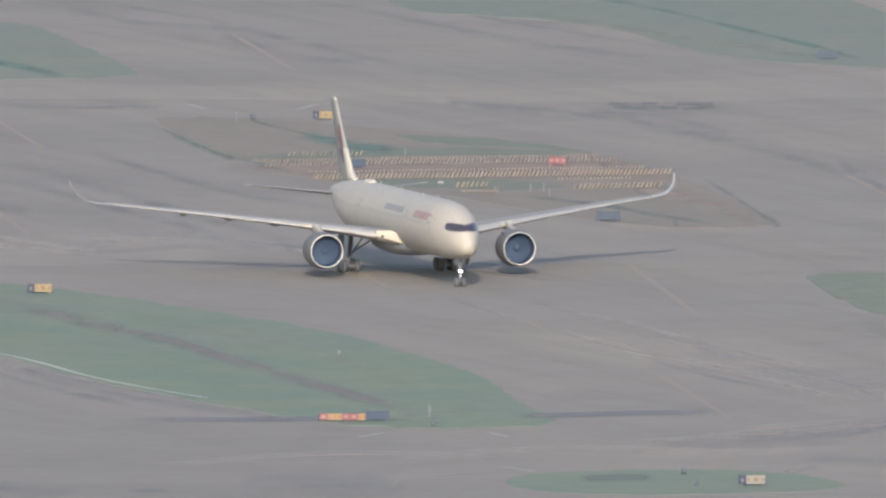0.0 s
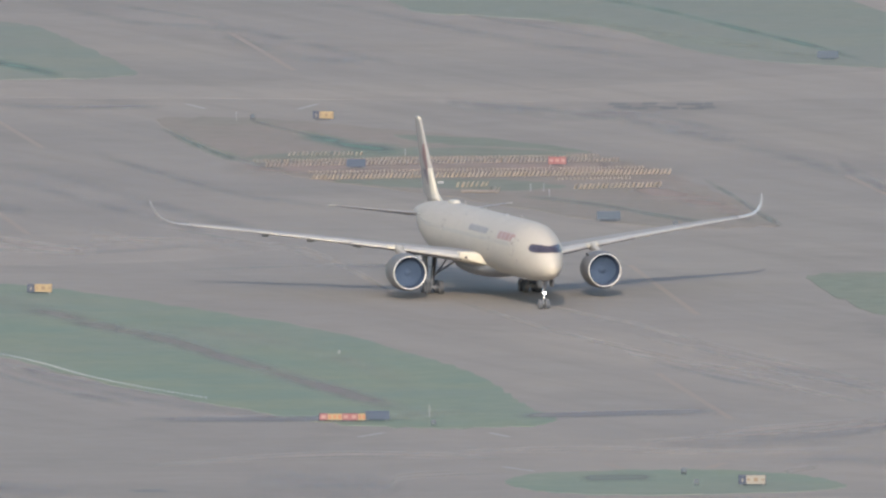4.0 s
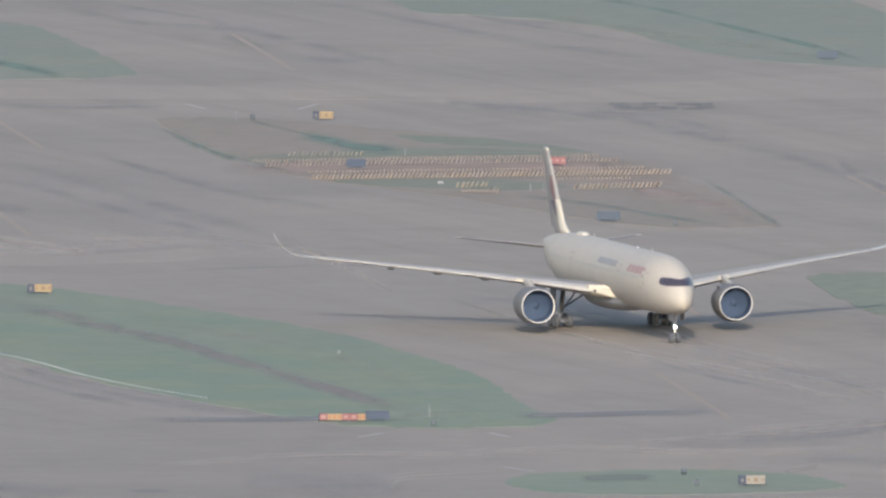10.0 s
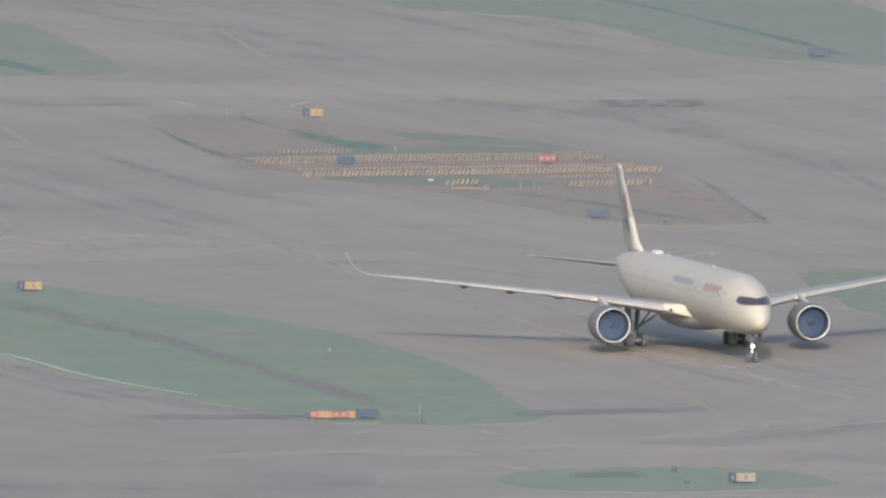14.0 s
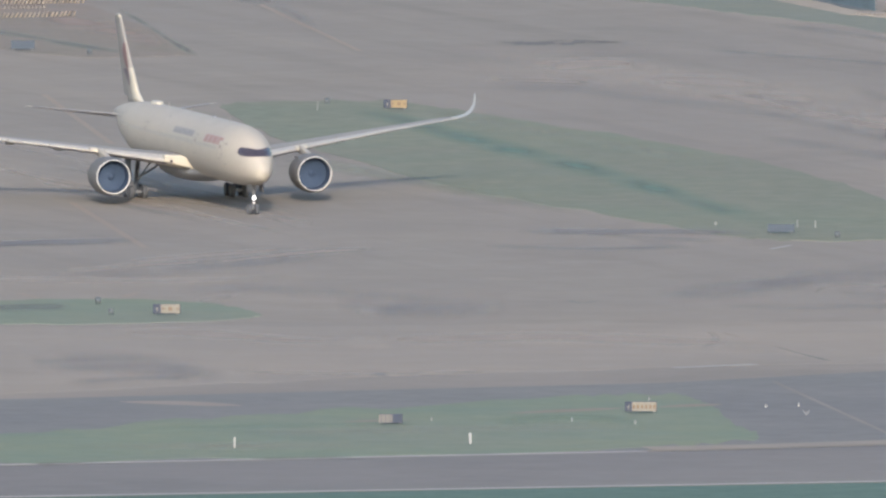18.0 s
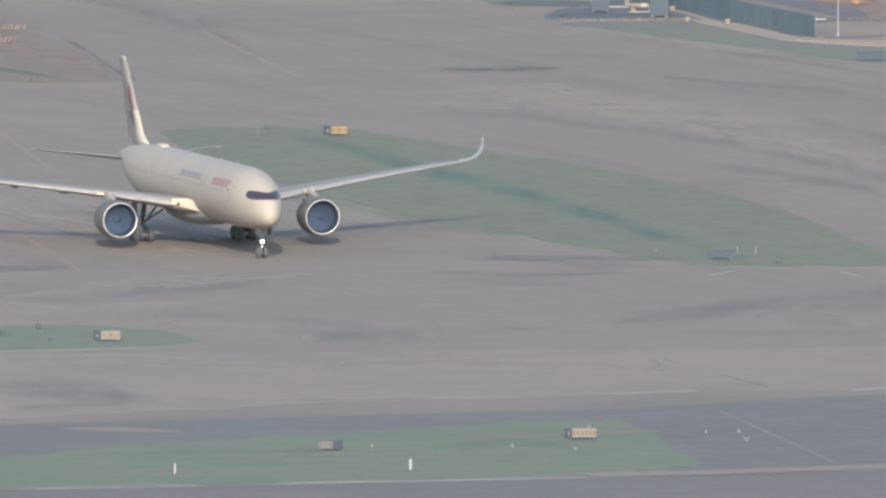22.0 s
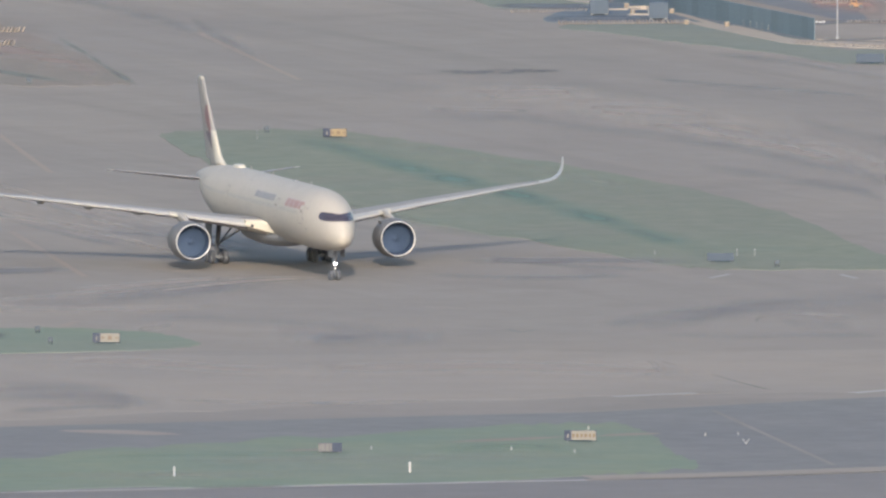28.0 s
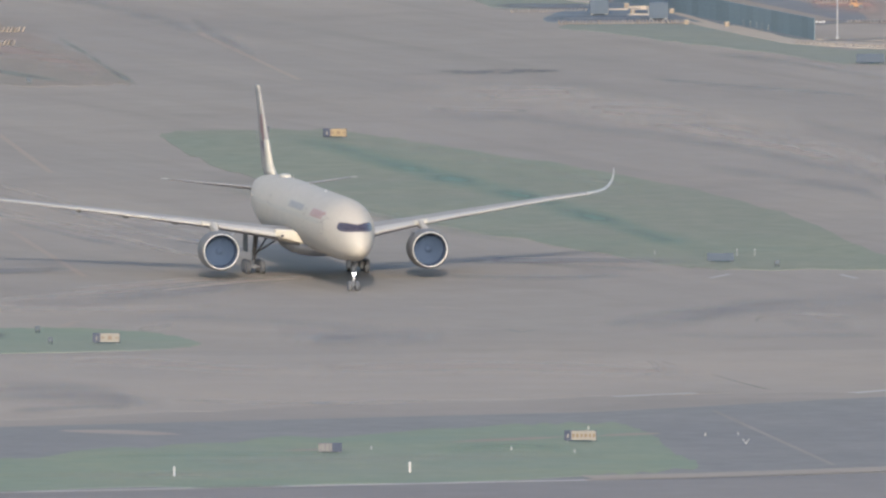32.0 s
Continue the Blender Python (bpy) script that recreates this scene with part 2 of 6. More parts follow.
# white paint made paler and warmer: sunlight on forward-facing parts is in the colour
M["sunlit_edge"] = surf("sunlit_white_edge_paint", (0.47, 0.445, 0.385), (0.43, 0.41, 0.36), 0.5, 4.0, 0.4, bump=0.02, fine_amt=0.12)
M["gap"] = surf("dark_slat_seam", (0.085, 0.08, 0.11), (0.075, 0.07, 0.1), 1.0, 8, 0.7, bump=0.03)
# swirl takes the same painted haze blue as the fan
M["swirl"] = surf("haze_blue_swirl_paint", (0.04, 0.066, 0.124), (0.037, 0.062, 0.115), 2.0, 15, 0.7, bump=0.02)
M["mask"] = surf("black_window_surround", (0.05, 0.045, 0.07), (0.06, 0.055, 0.08), 1.0, 8, 0.3, bump=0.02)
M["glass"] = surf("dark_cockpit_glass", (0.045, 0.042, 0.062), (0.05, 0.046, 0.068), 1.0, 8, 0.3, bump=0.0)
M["winrow"] = surf("dim_cabin_window", (0.26, 0.262, 0.27), (0.24, 0.242, 0.25), 1.0, 8, 0.4, bump=0.0)
M["red"] = surf("red_paint", (0.27, 0.158, 0.155), (0.255, 0.15, 0.147), 1.0, 8, 0.45, bump=0.02)
M["maroon"] = surf("maroon_paint", (0.19, 0.105, 0.12), (0.175, 0.098, 0.112), 1.0, 8, 0.45, bump=0.02)
M["navy"] = surf("navy_paint", (0.12, 0.1, 0.135), (0.11, 0.092, 0.125), 1.0, 8, 0.45, bump=0.02)
M["letter"] = surf("slate_blue_paint", (0.18, 0.182, 0.2), (0.165, 0.167, 0.184), 1.0, 8, 0.45, bump=0.02)
# rubber lifted towards blue-grey, as seen through haze
M["tyre"] = surf("haze_lifted_tyre_rubber", (0.07, 0.08, 0.1), (0.085, 0.094, 0.112), 3.0, 20, 0.85, bump=0.1)
M["hub"] = surf("grey_wheel_hub", (0.15, 0.155, 0.17), (0.12, 0.125, 0.14), 3.0, 20, 0.5, metal=0.2, bump=0.05)
M["strut"] = surf("grey_gear_paint", (0.14, 0.155, 0.185), (0.12, 0.135, 0.165), 2.0, 15, 0.5, bump=0.05)
M["steel"] = surf("galvanised_steel", (0.42, 0.43, 0.44), (0.34, 0.35, 0.36), 2.0, 15, 0.55, metal=0.3, bump=0.05)
M["white"] = surf("white_enamel", (0.29, 0.31, 0.345), (0.265, 0.284, 0.316), 2.0, 15, 0.5, bump=0.05)
M["dimwhite"] = surf("dull_white_enamel", (0.2, 0.213, 0.238), (0.182, 0.194, 0.218), 2.0, 15, 0.6, bump=0.05)
M["device"] = surf("grey_green_instrument_paint", (0.065, 0.085, 0.11), (0.06, 0.078, 0.1), 2.0, 15, 0.7, bump=0.05)
M["glint"] = surf("clean_white_enamel", (0.6, 0.59, 0.57), (0.56, 0.55, 0.53), 2.0, 15, 0.4, bump=0.03)
M["black"] = surf("black_sign_panel", (0.036, 0.05, 0.086), (0.042, 0.056, 0.093), 2.0, 15, 0.85, bump=0.05)
M["signback"] = surf("slate_sign_back", (0.046, 0.068, 0.112), (0.052, 0.073, 0.118), 2.0, 15, 0.85, bump=0.05)
# paler copy of the sign back, with haze painted in
M["signdim"] = surf("hazed_slate_sign_back", (0.055, 0.078, 0.116), (0.061, 0.084, 0.122), 2.0, 15, 0.85, bump=0.05)
M["yellow"] = surf("yellow_sign_face", (0.215, 0.166, 0.1), (0.202, 0.157, 0.095), 2.0, 15, 0.6, bump=0.03)
M["cream"] = surf("cream_sign_face", (0.178, 0.176, 0.17), (0.165, 0.163, 0.158), 2.0, 15, 0.6, bump=0.03)
M["signred"] = surf("red_sign_face", (0.16, 0.055, 0.068), (0.15, 0.051, 0.064), 2.0, 15, 0.6, bump=0.03)
M["markbrown"] = surf("brown_sign_mark", (0.13, 0.1, 0.07), (0.12, 0.09, 0.06), 2.0, 15, 0.7, bump=0.02)
M["markpink"] = surf("pink_sign_mark", (0.24, 0.155, 0.165), (0.22, 0.145, 0.155), 2.0, 15, 0.7, bump=0.02)
M["markred"] = surf("orange_sign_mark", (0.26, 0.11, 0.06), (0.24, 0.1, 0.06), 2.0, 15, 0.7, bump=0.02)
M["barrier"] = surf("weathered_yellow_plastic", (0.232, 0.188, 0.143), (0.207, 0.171, 0.135), 1.0, 10, 0.6, bump=0.1, rand=0.3)
M["barriertop"] = surf("bleached_yellow_plastic", (0.237, 0.196, 0.152), (0.217, 0.183, 0.146), 1.0, 10, 0.6, bump=0.1, rand=0.3)
M["barrierdark"] = surf("dark_brown_plastic", (0.2, 0.165, 0.145), (0.18, 0.152, 0.138), 1.0, 10, 0.6, bump=0.1, rand=0.35)
M["hoarding"] = surf("slate_blue_hoarding", (0.12, 0.176, 0.224), (0.135, 0.19, 0.235), 0.4, 5, 0.7, bump=0.1, rand=0.35)
M["cabin"] = surf("slate_blue_cabin_paint", (0.052, 0.08, 0.122), (0.057, 0.085, 0.128), 0.6, 6, 0.7, bump=0.05)
M["rust"] = surf("orange_machine_paint", (0.34, 0.19, 0.1), (0.31, 0.18, 0.1), 1.0, 10, 0.6, bump=0.05)
M["orange"] = surf("ochre_cabinet_paint", (0.18, 0.162, 0.14), (0.168, 0.152, 0.132), 1.0, 10, 0.6, bump=0.05)
M["lamp"] = glow("taxi_light", (1.0, 0.97, 0.95), 4.0)
M["lampsoft"] = glow("marker_light", (1.0, 0.9, 0.75), 0.8)


# ---------------------------------------------------------------- mesh helpers
def mesh_object(name, bm, material, parent=None, label="", smooth=False):
    me = bpy.data.meshes.new(name)
    bm.normal_update()
    bm.to_mesh(me)
    bm.free()
    for mm in (material if isinstance(material, (list, tuple)) else [material]):
        me.materials.append(mm)
    if smooth:
        for f in me.polygons:
            f.use_smooth = True
    ob = new(name, me)
    if parent is not None:
        ob.parent = parent
    if label:
        tagged(ob, label)
    return ob


def part(name, bm, material, parent, label="", smooth=False):
    return mesh_object(name, bm, material, parent, label, smooth)


def share(name, me, parent, m, label=""):
    """One more object on a mesh that exists already."""
    ob = new(name, me)
    ob.parent = parent
    ob.matrix_basis = m
    if label:
        tagged(ob, label)
    return ob


def empty(name, m=None):
    ob = new(name)
    ob.empty_display_size = 0.5
    if m is not None:
        ob.matrix_basis = m
    return ob


def spline(pts, closed=True, step=6):
    """A smooth line through a few control points."""
    n, out = len(pts), []
    spans = n if closed else n - 1
    for i in range(spans):
        if closed:
            p0, p1, p2, p3 = (pts[(i + k) % n] for k in (-1, 0, 1, 2))
        else:
            p0, p1, p2, p3 = (pts[min(max(i + k, 0), n - 1)] for k in (-1, 0, 1, 2))
        for j in range(step):
            t = j / step
            out.append(tuple(0.5 * (2 * b + (c - a) * t + (2 * a - 5 * b + 4 * c - d) * t * t + (3 * b - a - 3 * c + d) * t ** 3)
                             for a, b, c, d in zip(p0, p1, p2, p3)))
    if not closed:
        out.append(tuple(pts[-1]))
    return out


def sheet(name, pts, z, material, label="", category="", smooth=True, ragged=0.0, thick=0.3, kind="structure", step=6):
    """A flat piece of ground within an outline, with edges that go down into the soil."""
    line = spline(pts, True, step) if smooth else list(pts)
    rnd = random.Random(name)
    bm = bmesh.new()
    top = [bm.verts.new((x + rnd.uniform(-1, 1) * ragged * 0.12, y + rnd.uniform(-1, 1) * ragged, z)) for x, y in line]
    low = [bm.verts.new((v.co.x, v.co.y, z - thick)) for v in top]
    f = bm.faces.new(top)
    for i in range(len(top)):
        j = (i + 1) % len(top)
        bm.faces.new((top[i], top[j], low[j], low[i]))
    bmesh.ops.triangulate(bm, faces=[f])
    bmesh.ops.recalc_face_normals(bm, faces=bm.faces[:])
    for f in bm.faces:
        if all(v.co.z > z - 0.01 for v in f.verts) and f.normal.z < 0:
            f.normal_flip()
    ob = mesh_object(name, bm, material)
    return tagged(ob, label, category, kind=kind)


def strip_into(bm, pts, width, z, smooth=True, taper=False):
    """A painted or worn ribbon along a line, laid into bm."""
    line = spline(pts, False, 8) if smooth and len(pts) > 2 else list(pts)
    rows = []
    for i, (x, y) in enumerate(line):
        a, b = line[max(i - 1, 0)], line[min(i + 1, len(line) - 1)]
        d = Vector((b[0] - a[0], b[1] - a[1])).normalized()
        k = 1.0
        if taper:
            k = max(0.08, math.sin(math.pi * i / (len(line) - 1)))
        n = Vector((-d.y, d.x)) * width / 2 * k
        rows.append((bm.verts.new((x + n.x, y + n.y, z)), bm.verts.new((x - n.x, y - n.y, z))))
    for (a, b), (c, d) in zip(rows, rows[1:]):
        f = bm.faces.new((a, b, d, c))
        f.normal_update()
        if f.normal.z < 0:
            f.normal_flip()


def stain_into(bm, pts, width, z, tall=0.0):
    """A ribbon with its own along and across coordinates, for stains; broad ones are sheared, so that they never fold."""
    uv = bm.loops.layers.uv.verify()
    way = spline(pts, False, 8) if len(pts) > 2 else list(pts)
    chord = Vector((pts[-1][0] - pts[0][0], pts[-1][1] - pts[0][1]))
    broad = min(1.3 * width * chord.length / max(abs(chord.x), 0.1), max(1.3 * width, 34.0))
    broad = tall or broad
    rows = []
    for i, (x, y) in enumerate(way):
        a, b = way[max(i - 1, 0)], way[min(i + 1, len(way) - 1)]
        d = Vector((b[0] - a[0], b[1] - a[1])).normalized()
        n = Vector((-d.y, d.x)) * width / 2 if width < 1 and not tall else Vector((0, 0.5 * broad))
        rows.append((bm.verts.new((x + n.x, y + n.y, z)), bm.verts.new((x - n.x, y - n.y, z)), i / (len(way) - 1)))
    for (a, b, u0), (c, d, u1) in zip(rows, rows[1:]):
        f = bm.faces.new((b, d, c, a))
        for loop, co in zip(f.loops, ((u0, 0), (u1, 0), (u1, 1), (u0, 1))):
            loop[uv].uv = co
    bmesh.ops.recalc_face_normals(bm, faces=bm.faces)


def soft_strip(name, pts, tall, z, material, label, category="grass"):
    """A strip of other growth or soil that runs out softly into what lies round it."""
    bm = bmesh.new()
    stain_into(bm, pts, tall, z, tall)
    return tagged(mesh_object(name, bm, material), label, category, kind="structure")


def line(name, pts, width, z, material, label, category="marking", smooth=True, kind="structure", taper=False):
    bm = bmesh.new()
    strip_into(bm, pts, width, z, smooth, taper)
    return tagged(mesh_object(name, bm, material), label, category, kind=kind)


def box_bm(sx, sy, sz, x=0, y=0, z=0, bevel=0.0, bm=None):
    """A box whose base centre is at x, y, z."""
    bm = bm or bmesh.new()
    r = bmesh.ops.create_cube(bm, size=1, matrix=Matrix.Translation((x, y, z + sz / 2)) @ Matrix.Diagonal((sx, sy, sz, 1)))
    if bevel:
        es = {e for v in r["verts"] for e in v.link_edges}
        bmesh.ops.bevel(bm, geom=list(es), offset=bevel, segments=2, affect="EDGES", profile=0.5)
    return bm


def tube_bm(p, q, r1, r2, n=12, bm=None):
    bm = bm or bmesh.new()
    p, q = Vector(p), Vector(q)
    d = q - p
    m = Matrix.Translation((p + q) / 2) @ d.to_track_quat("Z", "Y").to_matrix().to_4x4()
    bmesh.ops.create_cone(bm, cap_ends=True, segments=n, radius1=r1, radius2=r2, depth=d.length, matrix=m)
    return bm


def lathe(profile, n=48, axis="X", bm=None, mats=None):
    """Turn (along, radius) pairs about the X or Y axis."""
    bm = bm or bmesh.new()
    rings = []
    for a, r in profile:
        ring = []
        for k in range(n):
            t = 2 * math.pi * k / n
            c, s = r * math.cos(t), r * math.sin(t)
            ring.append(bm.verts.new((a, c, s) if axis == "X" else (c, a, s)))
        rings.append(ring)
    for i, (u, v) in enumerate(zip(rings, rings[1:])):
        for k in range(n):
            f = bm.faces.new((u[k], u[(k + 1) % n], v[(k + 1) % n], v[k]))
            if mats:
                f.material_index = mats[i]
    return bm


def loft(rings, bm=None, cap=True):
    bm = bm or bmesh.new()
    vs = [[bm.verts.new(p) for p in ring] for ring in rings]
    n = len(vs[0])
    for u, v in zip(vs, vs[1:]):
        for k in range(n):
            bm.faces.new((u[k], u[(k + 1) % n], v[(k + 1) % n], v[k]))
    if cap:
        bm.faces.new(vs[0][::-1])
        bm.faces.new(vs[-1])
    bmesh.ops.recalc_face_normals(bm, faces=bm.faces[:])
    return bm


# ---------------------------------------------------------------- ground
bm = bmesh.new()
bmesh.ops.create_grid(bm, x_segments=8, y_segments=8, size=9000, matrix=Matrix.Translation((0, 0, 0)))
tagged(mesh_object("ground", bm, M["pavement"]), "weathered grey-brown airfield concrete pavement", "pavement", kind="structure")

# broad bands of paler and darker pavement
sheet("pavement_1", [(-65.13, 456.0), (-31.91, 441.8), (1.08, 424.2), (34.19, 454.5), (67.69, 479.1), (66.80, 424.8), (33.81, 409.1), (7.62, 406.5), (-25.13, 413.3), (-64.52, 417.7)], 0.012, M["pale"], "pale concrete taxiway band", "pavement", ragged=1.5)
sheet("pavement_2", [(-59.92, 131.2), (-38.76, 146.8), (-22.18, 136.6), (-17.22, 121.3), (-29.20, 99.0), (-47.22, 90.8), (-59.31, 92.7)], 0.012, M["pale"], "pale concrete taxiway band", "pavement", ragged=1.5)
sheet("pavement_3", [(3.24, -287.8), (35.79, -280.0), (68.42, -276.3), (101.13, -272.6), (123.19, -264.7), (120.83, -329.0), (99.31, -332.7), (83.19, -336.4), (56.36, -345.5), (34.94, -359.2), (3.15, -370.4)], 0.012, M["pale"], "pale concrete taxiway band", "pavement", ragged=1.5)

# dark asphalt shoulder, runway and the green strip beyond it
sheet("shoulder", [(-30.08, -388.2), (17.18, -379.6), (48.93, -368.4), (75.55, -359.4), (100.94, -340.3), (146.54, -312.3), (141.10, -435.0), (97.87, -439.6), (72.44, -448.9), (16.72, -466.5), (-29.25, -478.2)], 0.02, M["asphalt"], "dark bluish asphalt shoulder beside the runway", "pavement", smooth=False)
sheet("runway", [(-29.23, -479.7), (16.71, -467.2), (72.39, -451.1), (97.80, -441.9), (141.42, -427.6), (139.48, -471.4), (96.40, -487.5), (16.50, -506.5), (-28.88, -517.9)], 0.02, M["runway"], "grey runway asphalt between white edge lines", "runway", smooth=False)
sheet("grass_verge", [(-28.87, -519.3), (16.49, -507.9), (96.33, -489.6), (139.41, -472.9), (129.10, -705.1), (-27.16, -703.3)], 0.02, M["greenstrip"], "bluish green grass beside the runway", "grass", smooth=False)

# grass islands
sheet("grass_1", [(-64.77, 60.8), (-52.82, 60.9), (-43.16, 53.1), (-34.64, 35.6), (-22.58, 6.8), (-13.06, -18.8), (-4.83, -51.4), (0.96, -79.0), (4.39, -100.7), (6.63, -125.7), (8.84, -146.9), (11.32, -164.3), (8.78, -173.0), (2.06, -177.4), (-4.66, -175.7), (-10.83, -169.7), (-17.63, -155.0), (-23.66, -137.5), (-30.91, -117.1), (-39.21, -87.5), (-45.26, -62.9), (-54.20, -44.4), (-63.08, -35.2)], 0.04, M["grass"], "green grass island with a bare drainage strip", "grass", ragged=2.0)
sheet("grass_2", [(6.00, -256.5), (8.04, -247.4), (12.44, -241.6), (20.14, -239.8), (27.82, -240.6), (33.80, -245.5), (37.53, -255.4), (38.91, -263.6), (35.73, -270.2), (28.08, -274.3), (19.92, -276.0), (11.78, -273.6), (7.99, -267.1)], 0.04, M["grass"], "small grass island in the taxiway", "grass", ragged=1.0)
sheet("grass_3", [(38.66, 69.5), (41.43, 76.4), (49.28, 79.3), (57.06, 77.3), (63.43, 63.3), (74.77, 32.8), (85.89, 1.0), (96.00, -38.8), (102.55, -74.0), (106.11, -108.4), (109.92, -132.5), (116.27, -145.8), (116.07, -152.0), (104.77, -152.7), (93.50, -152.6), (86.92, -145.5), (80.07, -124.2), (72.02, -100.9), (61.11, -70.8), (53.59, -33.7), (45.91, 3.3), (41.56, 35.1)], 0.04, M["dullgrass"], "long green grass island with a wet swale", "grass", ragged=2.0)
sheet("grass_4", [(-32.93, 366.4), (-28.77, 373.4), (-20.97, 370.0), (-11.86, 357.4), (-0.23, 340.3), (11.29, 316.6), (19.47, 289.8), (26.21, 253.5), (31.56, 215.7), (36.39, 167.1), (33.56, 159.8), (22.51, 160.8), (10.92, 187.9), (-0.22, 219.7), (-13.41, 247.7), (-21.13, 279.4), (-27.75, 320.7)], 0.04, M["drygrass"], "dry grass island used as a storage yard", "grass", ragged=2.0)
sheet("grass_5", [(-67.50, 603.8), (-53.48, 580.7), (-48.53, 565.4), (-44.12, 535.1), (-39.72, 499.0), (-36.08, 466.0), (-39.31, 456.2), (-46.56, 453.7), (-65.17, 458.4)], 0.04, M["fargrass"], "green grass island", "grass", ragged=2.0)
sheet("grass_6", [(-3.59, 606.2), (10.77, 586.8), (20.90, 561.2), (28.77, 520.8), (35.30, 498.4), (43.86, 484.9), (53.10, 477.5), (59.83, 482.4), (63.31, 492.2), (61.47, 525.7), (58.90, 558.5), (54.00, 599.6), (42.31, 665.4), (14.59, 706.0), (-6.43, 665.6)], 0.04, M["fargrass"], "green grass island", "grass", ragged=2.0)
sheet("grass_7", [(67.22, 393.7), (70.94, 400.7), (78.21, 405.4), (86.01, 403.0), (89.46, 387.7), (89.33, 347.2), (90.56, 316.5), (85.91, 308.6), (79.50, 307.6), (74.29, 335.9), (69.75, 370.4)], 0.04, M["fargrass"], "green grass beside the building site", "grass", ragged=2.0)
sheet("grass_8", [(85.32, 269.5), (91.11, 273.9), (98.68, 272.7), (104.22, 267.1), (110.48, 243.0), (114.99, 225.7), (120.42, 223.5), (134.16, 202.0), (133.23, 175.6), (119.52, 194.7), (114.22, 200.0), (107.28, 218.2), (99.02, 236.6), (90.70, 256.3)], 0.04, M["fargrass"], "green grass strip beside the building site", "grass", ragged=2.0)
sheet("grass_9", [(-3.80, -437.8), (16.94, -424.7), (27.43, -411.4), (43.27, -396.6), (59.21, -383.8), (69.90, -375.5), (76.23, -375.6), (79.05, -389.4), (80.84, -412.0), (82.39, -432.8), (77.29, -440.2), (72.54, -444.5), (47.62, -455.2), (16.73, -464.3), (-3.76, -469.9)], 0.04, M["grass"], "green grass strip between runway and taxiway", "grass", ragged=3.0)

# wetter and barer strips inside the islands
soft_strip("swale_1", [(-52.42, 33.5), (-42.70, 14.3), (-37.16, -7.6), (-28.12, -38.6), (-20.93, -72.7), (-12.73, -109.8), (-5.84, -140.0), (0.38, -162.7)], 30, 0.055, M["soft_soil"], "bare brown drainage strip in the grass", "soil")
soft_strip("swale_2", [(48.13, 83.3), (56.60, 47.7), (65.92, 3.1), (73.50, -29.2), (81.33, -69.2), (87.92, -105.5), (95.43, -143.9)], 38, 0.055, M["soft_wet"], "dark wet swale in the grass")
soft_strip("swale_3", [(-22.25, 366.4), (-18.94, 352.6), (-15.01, 336.6), (-11.76, 325.2)], 10, 0.055, M["soft_drain"], "narrow dark drain in the dry grass")
soft_strip("swale_9", [(-16.96, 341.1), (-13.05, 327.5), (-9.17, 311.7), (-4.05, 304.9)], 29, 0.0556, M["soft_wet"], "lush green hollow in the dry grass")
soft_strip("green_patch_5", [(-31.11, 341.1), (-28.06, 318.4), (-25.05, 298.2), (-22.45, 289.3)], 20, 0.0548, M["soft_lush"], "greener patch in the dry grass")
soft_strip("soil_2", [(19.80, 231.2), (24.74, 220.5), (29.59, 202.3), (34.33, 178.0)], 43, 0.0544, M["soft_earth"], "bare reddish soil of the dry island", "soil")
soft_strip("swale_4", [(7.27, 220.8), (17.16, 200.7), (22.65, 183.8), (31.11, 160.8)], 12, 0.056, M["soft_drain"], "narrow wet drain in the dry grass")
soft_strip("swale_5", [(28.72, 252.4), (32.19, 215.7), (34.70, 183.9), (37.23, 158.8)], 16, 0.058, M["soft_drain"], "narrow wet drain in the dry grass")
soft_strip("swale_8", [(-32.50, 352.6), (-27.72, 316.2), (-23.08, 288.3), (-16.62, 264.0)], 12, 0.058, M["soft_drain"], "narrow wet drain along the dry grass")
sheet("green_patch_1", [(-22.44, 288.3), (-19.94, 296.1), (-11.70, 305.1), (1.05, 312.0), (11.26, 305.3), (13.78, 296.4), (1.05, 295.2), (-11.66, 290.6), (-17.98, 283.9)], 0.05, M["mixgrass"], "greener patch in the dry grass", "grass", ragged=1.5)
sheet("green_patch_2", [(-12.15, 246.6), (-5.25, 249.9), (4.81, 250.0), (11.08, 242.5), (13.56, 234.9), (7.29, 228.4), (-1.47, 232.6), (-8.37, 239.0)], 0.05, M["mixgrass"], "greener patch in the dry grass", "grass", ragged=1.5)

sheet("green_patch_4", [(-5.37, 336.8), (4.91, 330.1), (13.83, 312.1), (16.34, 300.9), (7.44, 312.0), (-1.50, 321.0)], 0.05, M["mixgrass"], "greener patch in the dry grass", "grass", ragged=1.5)
soft_strip("soil_1", [(-25.55, 278.3), (-11.60, 272.9), (7.37, 273.1), (29.43, 263.4)], 60, 0.0552, M["soft_earth"], "bare reddish soil of the storage yard", "soil")

line("worn_track_1", [(60.11, -400.7), (65.94, -397.0), (71.26, -393.3)], 3.0, 0.055, M["drygrass"], "worn pale track in the grass", "soil", taper=True)
line("worn_track_2", [(74.16, -392.6), (77.62, -390.4), (80.28, -388.9)], 3.0, 0.055, M["drygrass"], "worn pale track in the grass", "soil", taper=True)
line("worn_track_3", [(44.79, -411.8), (47.94, -410.4), (51.08, -409.7)], 2.5, 0.055, M["drygrass"], "worn pale track in the grass", "soil", taper=True)
soft_strip("dry_patch_1", [(18.53, -445.4), (28.86, -443.4), (40.22, -442.2), (51.62, -439.4)], 16, 0.05, M["soft_dry"], "drier patch in the green strip")
